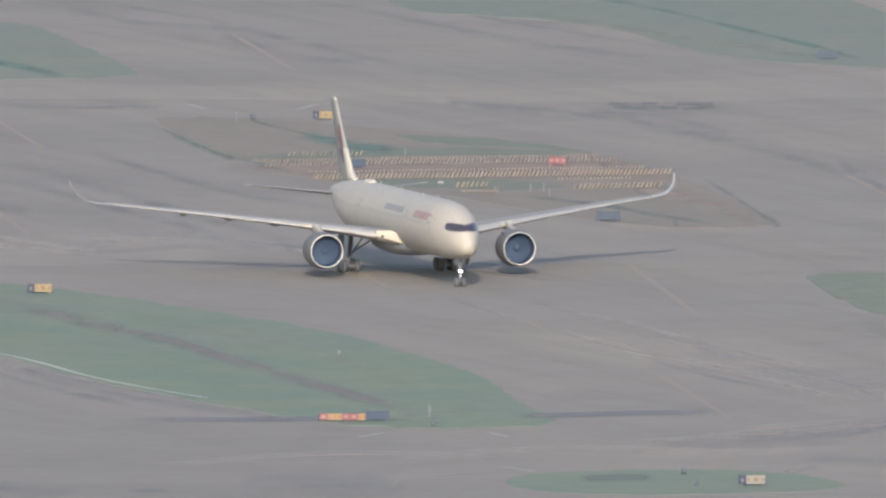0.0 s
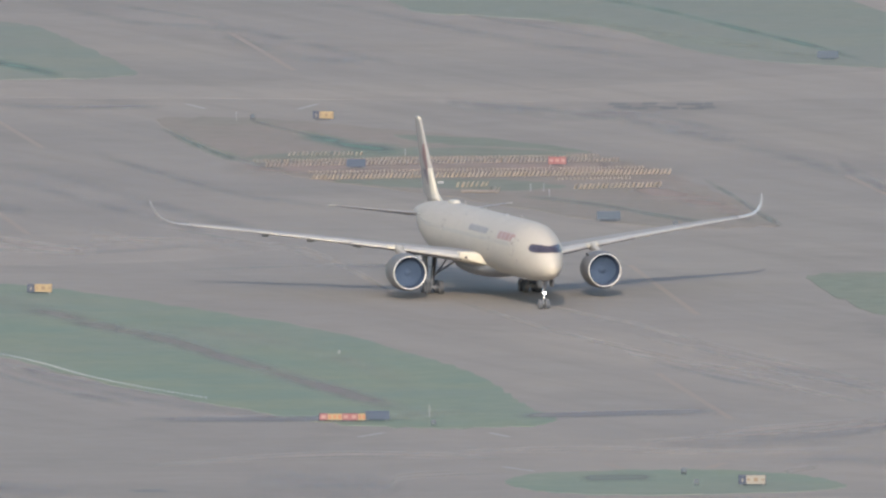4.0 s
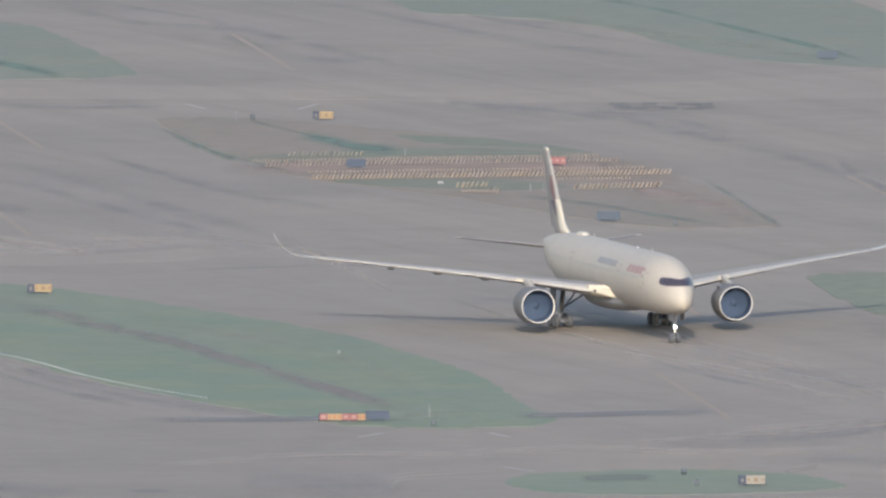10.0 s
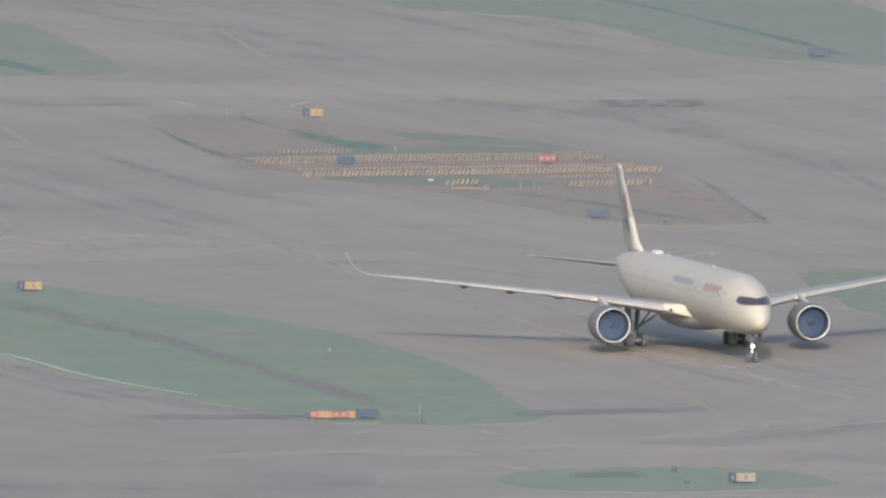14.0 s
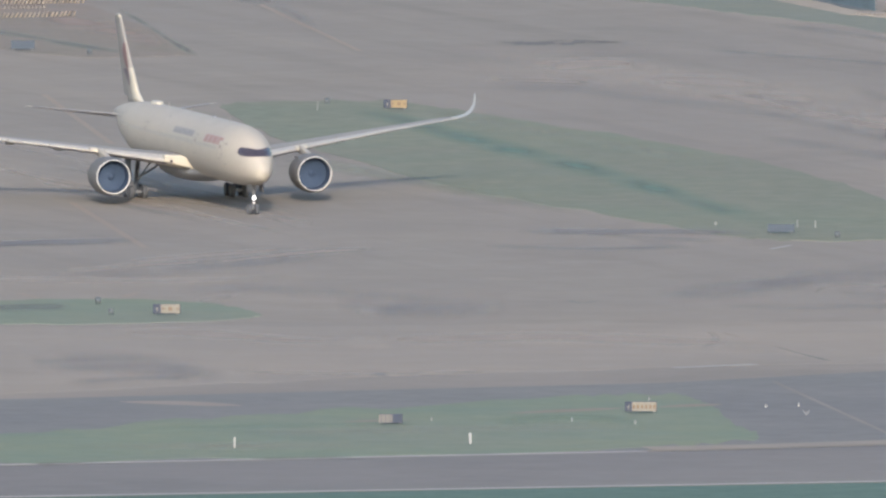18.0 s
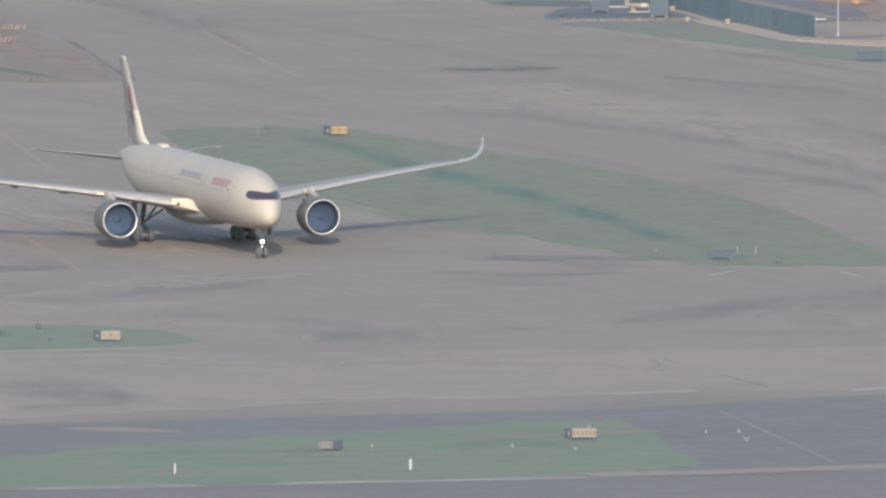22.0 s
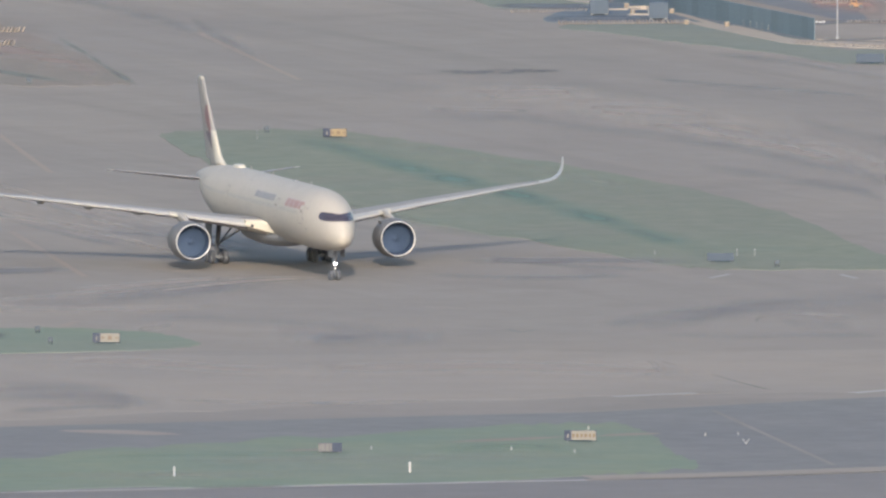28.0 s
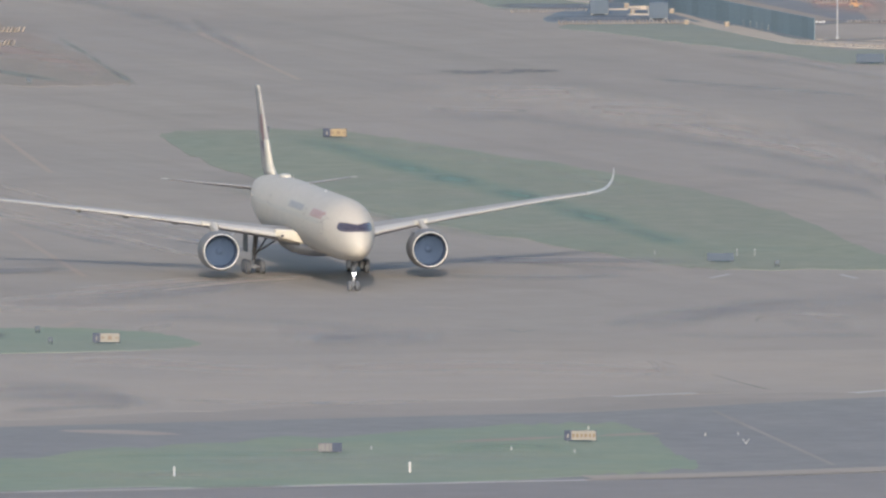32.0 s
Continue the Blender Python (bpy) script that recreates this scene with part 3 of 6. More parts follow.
soft_strip("lush_patch_1", [(24.91, -421.2), (34.30, -416.9), (43.67, -417.1), (52.04, -414.2)], 10, 0.051, M["soft_lush"], "lush streak in the green strip")
soft_strip("lush_patch_2", [(58.31, -412.9), (65.76, -405.5), (72.89, -413.1)], 16, 0.0515, M["soft_lush"], "lush streak in the green strip")
soft_strip("lush_patch_3", [(12.94, -251.8), (16.77, -250.9), (20.88, -250.9)], 17, 0.0512, M["soft_drain"], "damp dark patch in the small island")
soft_strip("dry_patch_2", [(43.24, -22.3), (51.20, -38.3), (57.83, -59.7), (64.38, -80.9), (74.16, -108.1)], 26, 0.05, M["soft_dry"], "drier patch in the green island")
soft_strip("dry_patch_3", [(59.77, 59.4), (68.87, 34.9), (80.00, 1.0), (90.81, -36.8)], 34, 0.05, M["soft_dry"], "drier patch in the green island")
soft_strip("dry_patch_4", [(-34.33, 2.9), (-22.38, -25.5), (-12.93, -55.2), (-1.32, -116.9)], 40, 0.05, M["soft_dry"], "drier patch in the green island")
soft_strip("dry_patch_5", [(-12.54, -161.0), (-4.68, -159.2), (4.33, -147.8)], 18, 0.0505, M["soft_dry"], "drier patch in the green island")
soft_strip("dry_patch_6", [(34.20, -427.4), (44.62, -423.8), (60.24, -421.7), (75.95, -416.7)], 16, 0.052, M["soft_dry"], "drier patch in the green strip")
soft_strip("dry_patch_7", [(7.99, 604.6), (21.52, 566.1), (34.80, 528.3), (47.85, 491.2)], 26, 0.05, M["soft_dry"], "drier patch in the green island")

# building site behind
sheet("site_ground", [(95.50, 417.1), (107.74, 384.1), (118.95, 393.3), (160.18, 393.0), (153.87, 235.3), (114.75, 251.9), (108.39, 290.6), (101.93, 335.7)], 0.02, M["redsoil"], "bare reddish soil of a building site", "soil", ragged=1.0)
soft_strip("sand_4", [(104.63, 335.2), (110.28, 358.0), (114.59, 373.0), (118.74, 385.7)], 40, 0.047, M["soft_sand"], "spread pale sand round the loose red soil", "sand")
soft_strip("red_patch", [(107.19, 351.2), (110.67, 348.8), (115.76, 346.4), (123.43, 344.0)], 57, 0.05, M["soft_red"], "loose red soil on the building site", "soil")
soft_strip("soil_3", [(102.12, 367.4), (107.49, 374.3), (112.94, 383.5), (121.10, 395.1)], 14, 0.0525, M["soft_dark"], "dark muddy track on the building site", "soil")
soft_strip("red_patch_2", [(114.31, 320.1), (118.20, 311.0), (123.11, 308.6)], 42, 0.0545, M["soft_red"], "loose red soil round a small machine", "soil")
soft_strip("soil_4", [(113.57, 273.2), (117.85, 278.6), (123.59, 279.6)], 9, 0.058, M["soft_dark"], "dark muddy track on the building site", "soil")
soft_strip("soil_5", [(113.62, 242.5), (116.76, 242.4), (122.54, 246.7)], 8, 0.0595, M["soft_dark"], "dark wet edge of the concrete slab", "soil")
sheet("site_yard", [(85.27, 294.1), (90.50, 314.2), (95.70, 317.6), (105.01, 282.8), (112.54, 245.4), (106.87, 258.6), (101.00, 275.1), (98.55, 278.4), (84.93, 278.6)], 0.062, M["yard"], "blue-grey asphalt yard before the hoarding", "pavement", ragged=0.5)
sheet("site_slab", [(112.91, 274.8), (118.96, 273.6), (130.35, 273.5), (129.28, 241.8), (120.50, 241.9), (113.40, 244.1)], 0.045, M["pale"], "pinkish grey concrete slab on the building site", "pavement", smooth=False)
sheet("sand_1", [(82.43, 349.3), (84.78, 344.7), (87.77, 334.4), (90.24, 329.8), (91.06, 326.3), (90.76, 316.2), (88.67, 317.3), (85.69, 327.6), (83.07, 340.1)], 0.065, M["sand"], "pale bank of sand", "sand", ragged=0.6)
sheet("sand_2", [(99.90, 281.4), (101.37, 276.9), (104.99, 270.2), (108.35, 257.0), (111.47, 242.8), (116.39, 239.4), (121.27, 235.0), (121.00, 226.4), (115.47, 229.7), (110.62, 235.2), (107.96, 242.8), (104.61, 256.0), (100.91, 271.4)], 0.065, M["sand"], "pale bank of sand beside the hoarding", "sand", ragged=0.6)

sheet("site_road_1", [(85.81, 393.6), (102.00, 414.7), (120.29, 438.4), (156.87, 476.8), (154.79, 422.6), (118.67, 384.0), (106.80, 373.6), (100.73, 364.4), (91.28, 376.0)], 0.03, M["siteroad"], "dark asphalt site road", "road", ragged=0.6)
sheet("site_road_2", [(91.68, 393.5), (103.23, 360.9), (111.32, 326.5), (119.47, 299.4), (118.79, 277.2), (110.23, 310.7), (102.11, 342.5), (90.11, 381.9)], 0.034, M["siteroad"], "dark asphalt site road behind the hoarding", "road", ragged=0.6)
soft_strip("ditch_1", [(77.94, 308.5), (82.75, 309.6), (86.55, 308.4), (92.30, 308.3)], 18, 0.066, M["soft_ditch"], "dark ditch at the edge of the grass", "ditch")
soft_strip("ditch_2", [(83.47, 283.9), (88.57, 284.9), (92.38, 284.8), (98.72, 284.7)], 18, 0.068, M["soft_ditch"], "dark ditch before the hoarding", "ditch")
line("sand_3", [(98.88, 295.8), (100.65, 285.8), (102.74, 273.6)], 1.2, 0.07, M["sand"], "thin pale path before the hoarding", "sand")

# dark asphalt strips, lines and marks
soft_strip("asphalt_patch_1", [(-31.36, -162.8), (-20.40, -163.7), (-11.98, -162.8), (-7.49, -162.8)], 13, 0.056, M["soft_patch"], "dark patched strip across pavement", "pavement")
soft_strip("asphalt_patch_3", [(6.55, -158.5), (15.56, -155.9), (28.54, -151.5)], 13, 0.056, M["soft_patch"], "dark patched strip across pavement", "pavement")
soft_strip("asphalt_patch_2", [(65.59, -138.4), (75.77, -138.6), (82.56, -138.7), (90.43, -140.6)], 14, 0.056, M["soft_patch"], "dark patched strip across pavement", "pavement")
line("taxi_line_2", [(-25.33, 552.9), (-17.52, 472.2)], 0.7, 0.034, M["yellowline"], "faded yellow taxiway line", smooth=False)
line("taxi_line_3", [(-49.84, 199.0), (-44.88, 146.7)], 0.7, 0.034, M["yellowline"], "faded yellow taxiway line", smooth=False)
line("taxi_line_4", [(-52.17, 376.7), (-45.25, 311.6)], 0.7, 0.034, M["yellowline"], "faded yellow taxiway line", smooth=False)
line("taxi_line_6", [(19.98, 90.8), (26.58, 4.7)], 0.7, 0.034, M["yellowline"], "faded yellow taxiway line", smooth=False)
line("taxi_line_7", [(21.78, -91.3), (28.63, -162.4)], 0.7, 0.034, M["yellowline"], "faded yellow taxiway line", smooth=False)
line("taxi_line_8", [(45.04, 256.8), (54.79, 169.0)], 0.7, 0.034, M["yellowline"], "faded yellow taxiway line", smooth=False)
line("runway_edge_line_1", [(-29.25, -478.2), (16.72, -465.8), (71.89, -450.4)], 1.8, 0.04, M["whiteline"], "worn white runway edge line", smooth=False)
line("runway_edge_line_2", [(-28.89, -517.2), (16.50, -506.5), (96.37, -488.2), (139.48, -471.4)], 1.8, 0.04, M["whiteline"], "worn white runway edge line", smooth=False)
line("runway_edge_line_3", [(72.12, -447.2), (82.50, -444.4), (91.91, -440.2), (103.46, -434.5)], 5.5, 0.045, M["pale"], "pale concrete edge strip of the runway", "pavement", smooth=False)
line("taxi_line_9", [(85.93, -357.8), (90.67, -396.2), (95.07, -431.4)], 0.55, 0.04, M["worn"], "pale worn taxiway line", smooth=False)
line("white_mark_1", [(77.00, -338.7), (84.85, -334.1)], 1.6, 0.04, M["whiteline"], "worn white line on the pavement", smooth=False)
line("white_mark_2", [(99.80, -334.2), (103.02, -330.3), (115.64, -324.2)], 1.6, 0.04, M["whiteline"], "worn white line on the pavement", smooth=False)
line("white_mark_3", [(24.41, -384.3), (29.39, -385.9), (35.65, -389.8)], 5.0, 0.045, M["pale"], "worn white paint on the dark shoulder", smooth=True, taper=True)
line("white_mark_10", [(29.37, -387.4), (32.51, -389.0), (34.60, -389.8)], 2.6, 0.046, M["pale"], "worn white paint on the dark shoulder", smooth=True, taper=True)
line("white_mark_4", [(-29.62, 400.3), (-27.47, 390.9)], 0.5, 0.04, M["whiteline"], "short worn white mark", smooth=False)
line("white_mark_5", [(-16.65, 389.8), (-14.47, 400.4)], 0.5, 0.04, M["whiteline"], "short worn white mark", smooth=False)
line("yellow_mark_1", [(15.79, -230.7), (17.67, -238.2)], 0.7, 0.04, M["yellowline"], "short faded yellow mark", smooth=False)
line("yellow_mark_2", [(25.93, -236.5), (27.35, -229.8)], 0.9, 0.04, M["yellowline"], "short faded yellow mark", smooth=False)
line("yellow_mark_3", [(-8.26, -190.3), (-5.76, -184.3)], 0.6, 0.04, M["whiteline"], "short worn white mark", smooth=False)
line("yellow_mark_4", [(4.56, -184.2), (6.50, -190.2)], 0.6, 0.04, M["whiteline"], "short worn white mark", smooth=False)
rnd = random.Random(5)
for name, x0, y0 in (("marking_1", 20.00, 396.0), ("marking_2", 71.52, 184.6)):
    bm = bmesh.new()
    for k in range(24):
        if k in (4, 7, 10, 11, 14, 18, 21):
            continue
        x = x0 + k * 0.46 + rnd.uniform(-0.1, 0.1)
        y = y0 + rnd.uniform(-4, 4)
        strip_into(bm, [(x, y), (x + rnd.uniform(0.2, 0.42), y + rnd.uniform(-5, 5))], rnd.uniform(0.8, 2.6), 0.034 + k * 0.0006, False)
    tagged(mesh_object(name, bm, M["scuff"]), "worn dark painted letters on the pavement", "marking", kind="structure")

# stains, tyre rubs and bleached lanes along the taxiways
dark, pale = bmesh.new(), bmesh.new()
stain_into(dark, [(-51.65, 288.0), (-44.31, 262.7), (-33.65, 213.0), (-28.42, 187.6), (-22.21, 162.5), (-14.82, 128.5)], 5, 0.0153)
stain_into(dark, [(-51.22, 256.1), (-43.22, 227.9), (-35.13, 190.7), (-28.23, 162.4), (-23.40, 136.6)], 4, 0.0156)
stain_into(dark, [(-39.95, 304.9), (-32.42, 266.1), (-21.92, 219.5), (-11.68, 196.2)], 4, 0.0159)
stain_into(dark, [(-52.40, 204.3), (-48.59, 198.0), (-44.79, 191.6)], 18, 0.0162)
stain_into(dark, [(-44.22, 111.9), (-34.44, 117.1), (-24.69, 128.4), (-18.06, 118.3)], 12, 0.0165)
stain_into(dark, [(-47.06, 617.0), (-39.62, 587.3), (-32.55, 574.5), (-23.75, 560.6), (-18.49, 539.1), (-9.75, 504.2), (-4.64, 482.1)], 6, 0.0168)
stain_into(dark, [(-40.62, 619.7), (-31.26, 593.8), (-25.60, 574.6)], 4, 0.0171)
stain_into(dark, [(-17.09, 626.5), (-8.27, 600.5), (-0.04, 569.7), (9.28, 538.1), (18.50, 514.4), (25.87, 500.9)], 6, 0.0174)
stain_into(dark, [(-1.97, 624.0), (5.63, 587.7), (13.08, 563.5), (22.30, 534.5)], 3, 0.0177)
stain_into(dark, [(-0.04, 404.1), (5.38, 393.6), (12.50, 378.4)], 10, 0.0180)
stain_into(dark, [(10.80, 371.5), (19.70, 375.0), (24.96, 355.4), (35.28, 317.9)], 8, 0.0183)
stain_into(dark, [(64.17, 106.3), (69.24, 105.2), (76.88, 100.1), (85.48, 79.9), (93.42, 66.0), (101.13, 41.3), (113.18, -6.9), (119.92, -37.2)], 8, 0.0186)
stain_into(dark, [(93.83, 12.4), (101.54, -1.1), (109.08, -22.0), (112.21, -38.0)], 7, 0.0189)
stain_into(dark, [(92.70, 170.7), (100.95, 159.2), (117.68, 136.3)], 5, 0.0192)
stain_into(dark, [(105.99, 96.8), (115.22, 57.9), (119.51, 39.2)], 6, 0.0195)
stain_into(dark, [(17.74, -206.0), (27.71, -200.2), (33.97, -190.9), (41.85, -179.0), (49.41, -162.6)], 12, 0.0198)
stain_into(dark, [(30.51, -228.1), (38.21, -224.0), (44.25, -230.7), (50.30, -235.0), (62.62, -249.2)], 14, 0.0201)
stain_into(dark, [(46.02, -245.7), (54.65, -254.9), (63.56, -245.9)], 30, 0.0204)
stain_into(dark, [(16.02, -329.4), (19.21, -332.6), (28.05, -340.5), (35.35, -349.9)], 14, 0.0207)
stain_into(dark, [(19.05, -358.3), (26.46, -352.9), (31.82, -353.0)], 10, 0.0210)
stain_into(dark, [(77.97, -239.4), (87.54, -226.2), (94.23, -207.7), (107.38, -191.7), (112.09, -187.5)], 20, 0.0213)
stain_into(dark, [(82.45, -247.0), (89.94, -252.0), (97.54, -252.1), (105.48, -252.2)], 12, 0.0216)
stain_into(dark, [(95.18, -233.0), (103.33, -236.4)], 14, 0.0219)
stain_into(dark, [(81.36, -287.0), (81.88, -296.7), (80.50, -311.1)], 0.5, 0.0222)
stain_into(dark, [(81.79, -287.0), (82.31, -296.7), (81.08, -309.5)], 0.5, 0.0225)
stain_into(dark, [(82.78, -288.7), (84.47, -296.7)], 0.6, 0.0228)
stain_into(dark, [(86.97, -306.4), (89.53, -319.1), (92.28, -330.2)], 0.8, 0.0231)
stain_into(dark, [(61.83, -159.3), (73.52, -164.6), (83.00, -160.4)], 9, 0.0234)
stain_into(dark, [(68.55, -132.1), (76.76, -145.4), (86.74, -152.5)], 6, 0.0237)
stain_into(dark, [(-19.85, -254.2), (-12.19, -255.8), (-4.54, -260.7)], 28, 0.0240)
stain_into(dark, [(-44.89, -262.6), (-34.43, -272.4)], 14, 0.0243)
stain_into(dark, [(28.89, -191.7), (37.34, -187.4), (43.92, -174.4)], 12, 0.0246)
stain_into(dark, [(18.96, -57.7), (26.84, -94.2), (35.22, -121.0)], 2.5, 0.0249)
stain_into(dark, [(-45.72, -72.0), (-36.16, -104.6), (-23.66, -137.5)], 2.6, 0.0252)
stain_into(dark, [(-29.06, 80.9), (-5.03, 91.1), (12.95, 61.5)], 5, 0.0255)
stain_into(pale, [(-38.60, 131.3), (-33.77, 136.5), (-27.68, 137.6)], 9, 0.0261)
stain_into(pale, [(-48.78, 118.0), (-41.51, 119.1), (-36.08, 123.2)], 7, 0.0264)
stain_into(pale, [(-32.16, 162.4), (-21.43, 134.6), (-14.79, 120.3), (-11.07, 96.1)], 1.6, 0.0267)
stain_into(pale, [(-17.22, 121.3), (-11.06, 91.1), (-4.96, 41.7)], 1.2, 0.0270)
stain_into(pale, [(62.65, 160.6), (75.79, 141.8), (86.56, 126.3), (95.93, 97.9), (106.35, 51.1), (113.72, 10.3), (125.02, -57.6)], 60, 0.0273, 66)
stain_into(pale, [(66.79, 117.4), (79.41, 111.2)], 7, 0.0276)
stain_into(pale, [(18.89, -197.6), (29.37, -188.3), (34.99, -183.2)], 5, 0.0279)
stain_into(pale, [(32.90, -243.1), (36.83, -234.8)], 3, 0.0282)
stain_into(pale, [(48.03, -258.9), (50.73, -260.6)], 4, 0.0285)
stain_into(pale, [(35.11, -342.9), (48.62, -347.0), (60.87, -343.2)], 6, 0.0288)
stain_into(pale, [(93.23, -233.8), (94.01, -225.4), (96.94, -219.6), (104.46, -224.7)], 2.2, 0.0291)
stain_into(pale, [(14.93, -39.2), (17.00, -43.8), (26.91, -85.1), (33.93, -107.6), (44.26, -147.5)], 1.7, 0.0294)
stain_into(pale, [(18.90, -57.7), (21.28, -66.9), (38.26, -103.1), (44.43, -134.3)], 1.4, 0.0297)
stain_into(pale, [(24.74, -187.5), (34.68, -174.5), (44.06, -163.2)], 5, 0.0300)
stain_into(pale, [(-1.28, -213.2), (14.84, -208.9), (28.71, -213.0), (43.54, -204.4)], 8, 0.0303)
stain_into(pale, [(-5.08, -262.3), (-4.71, -254.9), (-2.91, -250.0), (0.92, -247.5), (5.85, -244.9)], 2.2, 0.0306)
stain_into(pale, [(-29.33, -233.6), (-10.13, -216.7), (6.44, -222.4)], 8, 0.0309)
stain_into(pale, [(46.35, -300.3), (68.00, -296.5), (89.28, -308.8)], 22, 0.0312)
stain_into(dark, [(-27.35, 552.9), (-21.09, 521.5), (-14.95, 497.9), (-8.24, 488.0)], 3, 0.0318, 32)
stain_into(dark, [(-17.14, -252.6), (-12.21, -255.9), (-7.83, -259.2), (-3.46, -265.7)], 3, 0.0321, 25)
stain_into(dark, [(-46.30, -71.9), (-37.86, -106.3), (-28.48, -136.6), (-20.48, -150.6), (-14.81, -159.4)], 3, 0.0324, 23)
stain_into(dark, [(-46.70, -85.5), (-38.88, -117.0), (-30.70, -141.9)], 3, 0.0327, 14)
stain_into(dark, [(19.85, 365.3), (29.95, 331.0), (39.18, 291.6), (49.16, 236.7)], 3, 0.0330, 29)
stain_into(dark, [(2.39, 400.3), (11.50, 388.6), (20.51, 368.8)], 3, 0.0333, 16)
stain_into(dark, [(15.38, 382.7), (23.80, 376.9), (33.25, 342.4)], 3, 0.0336, 21)
stain_into(dark, [(-52.46, 399.1), (-41.96, 394.4), (-31.55, 396.8)], 3, 0.0339, 14)
stain_into(dark, [(23.65, -39.5), (31.50, -71.9), (39.77, -104.5), (46.34, -126.0)], 3, 0.0342, 13)
stain_into(dark, [(44.14, 280.5), (47.53, 247.6), (50.87, 215.2)], 3, 0.0345, 33)
stain_into(pale, [(0.09, 35.6), (6.85, 0.9), (12.63, -26.5), (21.20, -58.2), (29.64, -86.5), (37.29, -122.5), (45.01, -140.2)], 3, 0.0348, 9)
stain_into(pale, [(8.68, 27.8), (14.52, 6.7), (20.30, -12.4), (29.90, -55.4), (38.26, -85.6), (46.45, -117.2)], 3, 0.0351, 9)
stain_into(pale, [(19.07, -23.7), (26.43, -55.4), (32.00, -79.3), (38.62, -104.6), (45.81, -122.5)], 3, 0.0354, 7)
stain_into(pale, [(-38.87, 157.2), (-33.16, 136.6), (-27.63, 131.5), (-22.09, 121.3)], 3, 0.0357, 23)
stain_into(pale, [(-49.09, 141.7), (-42.75, 121.3), (-36.61, 115.2)], 3, 0.0360, 25)
stain_into(pale, [(-5.09, -262.5), (-4.67, -250.9), (-2.38, -245.1), (2.01, -242.7)], 3, 0.0363, 4)
stain_into(dark, [(18.16, -327.6), (25.64, -327.8), (33.00, -340.5)], 3, 0.0366, 35)
stain_into(dark, [(77.50, -235.5), (84.96, -223.1), (93.52, -213.2), (101.72, -216.7)], 3, 0.0369, 22)
stain_into(dark, [(49.16, -255.7), (54.68, -252.5), (61.73, -255.9)], 3, 0.0372, 25)
stain_into(dark, [(89.54, 103.6), (97.40, 80.4), (106.05, 46.7), (114.10, -18.8)], 3, 0.0375, 20)
stain_into(dark, [(100.41, 217.9), (108.13, 203.9), (114.94, 182.5), (120.10, 169.9)], 3, 0.0378, 17)
stain_into(pale, [(83.23, 119.0), (91.11, 93.5), (100.41, 58.6), (114.41, 9.7)], 3, 0.0381, 34)
stain_into(pale, [(73.82, 134.5), (80.75, 144.6), (87.84, 134.2)], 3, 0.0384, 31)
stain_into(pale, [(33.43, -188.2), (43.68, -171.2), (51.63, -164.4)], 3, 0.0387, 9)
stain_into(pale, [(93.44, -235.8), (94.34, -223.3), (98.33, -219.2), (104.12, -228.5)], 3, 0.0390, 5)
stain_into(pale, [(19.44, -291.8), (30.29, -288.0), (42.03, -300.3), (51.68, -304.4)], 3, 0.0393, 21)
tagged(mesh_object("dark_stains", dark, M["stain_dark"]), "dark rubbed lanes and tyre marks on the taxiways", "tyre marks", kind="stuff")
tagged(mesh_object("pale_stains", pale, M["stain_pale"]), "bleached streaks on the worn taxiway concrete", "pavement wear", kind="stuff")

# smaller marks
soft_strip("swale_6", [(16.37, 641.3), (26.53, 606.0), (35.65, 563.7), (44.58, 522.1), (50.49, 488.8)], 16, 0.055, M["soft_wet"], "narrow wet drain in the grass")
soft_strip("swale_7", [(-60.70, 514.9), (-52.29, 487.8), (-43.97, 458.6)], 20, 0.055, M["soft_wet"], "narrow wet drain in the grass")
line("white_mark_6", [(5.87, -235.0), (8.88, -241.6)], 0.5, 0.034, M["whiteline"], "short worn white mark", smooth=False)
line("white_mark_7", [(90.68, -165.7), (92.86, -159.6)], 0.6, 0.034, M["whiteline"], "short worn white mark", smooth=False)
line("white_mark_8", [(103.86, -160.6), (105.24, -166.7)], 0.6, 0.034, M["whiteline"], "short worn white mark", smooth=False)
line("white_mark_9", [(62.34, -208.2), (64.20, -212.5)], 3.0, 0.034, M["pale"], "pale patch of filler", "pavement", smooth=False)
line("dark_mark_1", [(69.00, -242.7), (70.23, -246.8), (71.62, -243.5)], 0.7, 0.034, M["patch"], "short dark painted mark", smooth=False)
line("dark_mark_3", [(-29.56, -269.1), (-28.34, -272.3)], 1.8, 0.034, M["patch"], "short dark painted mark", smooth=False)
line("dark_mark_4", [(-28.15, -268.2), (-26.93, -271.5)], 1.8, 0.034, M["patch"], "short dark painted mark", smooth=False)
line("dark_mark_5", [(48.91, -345.4), (49.50, -348.5)], 1.2, 0.034, M["patch"], "short dark painted mark", smooth=False)


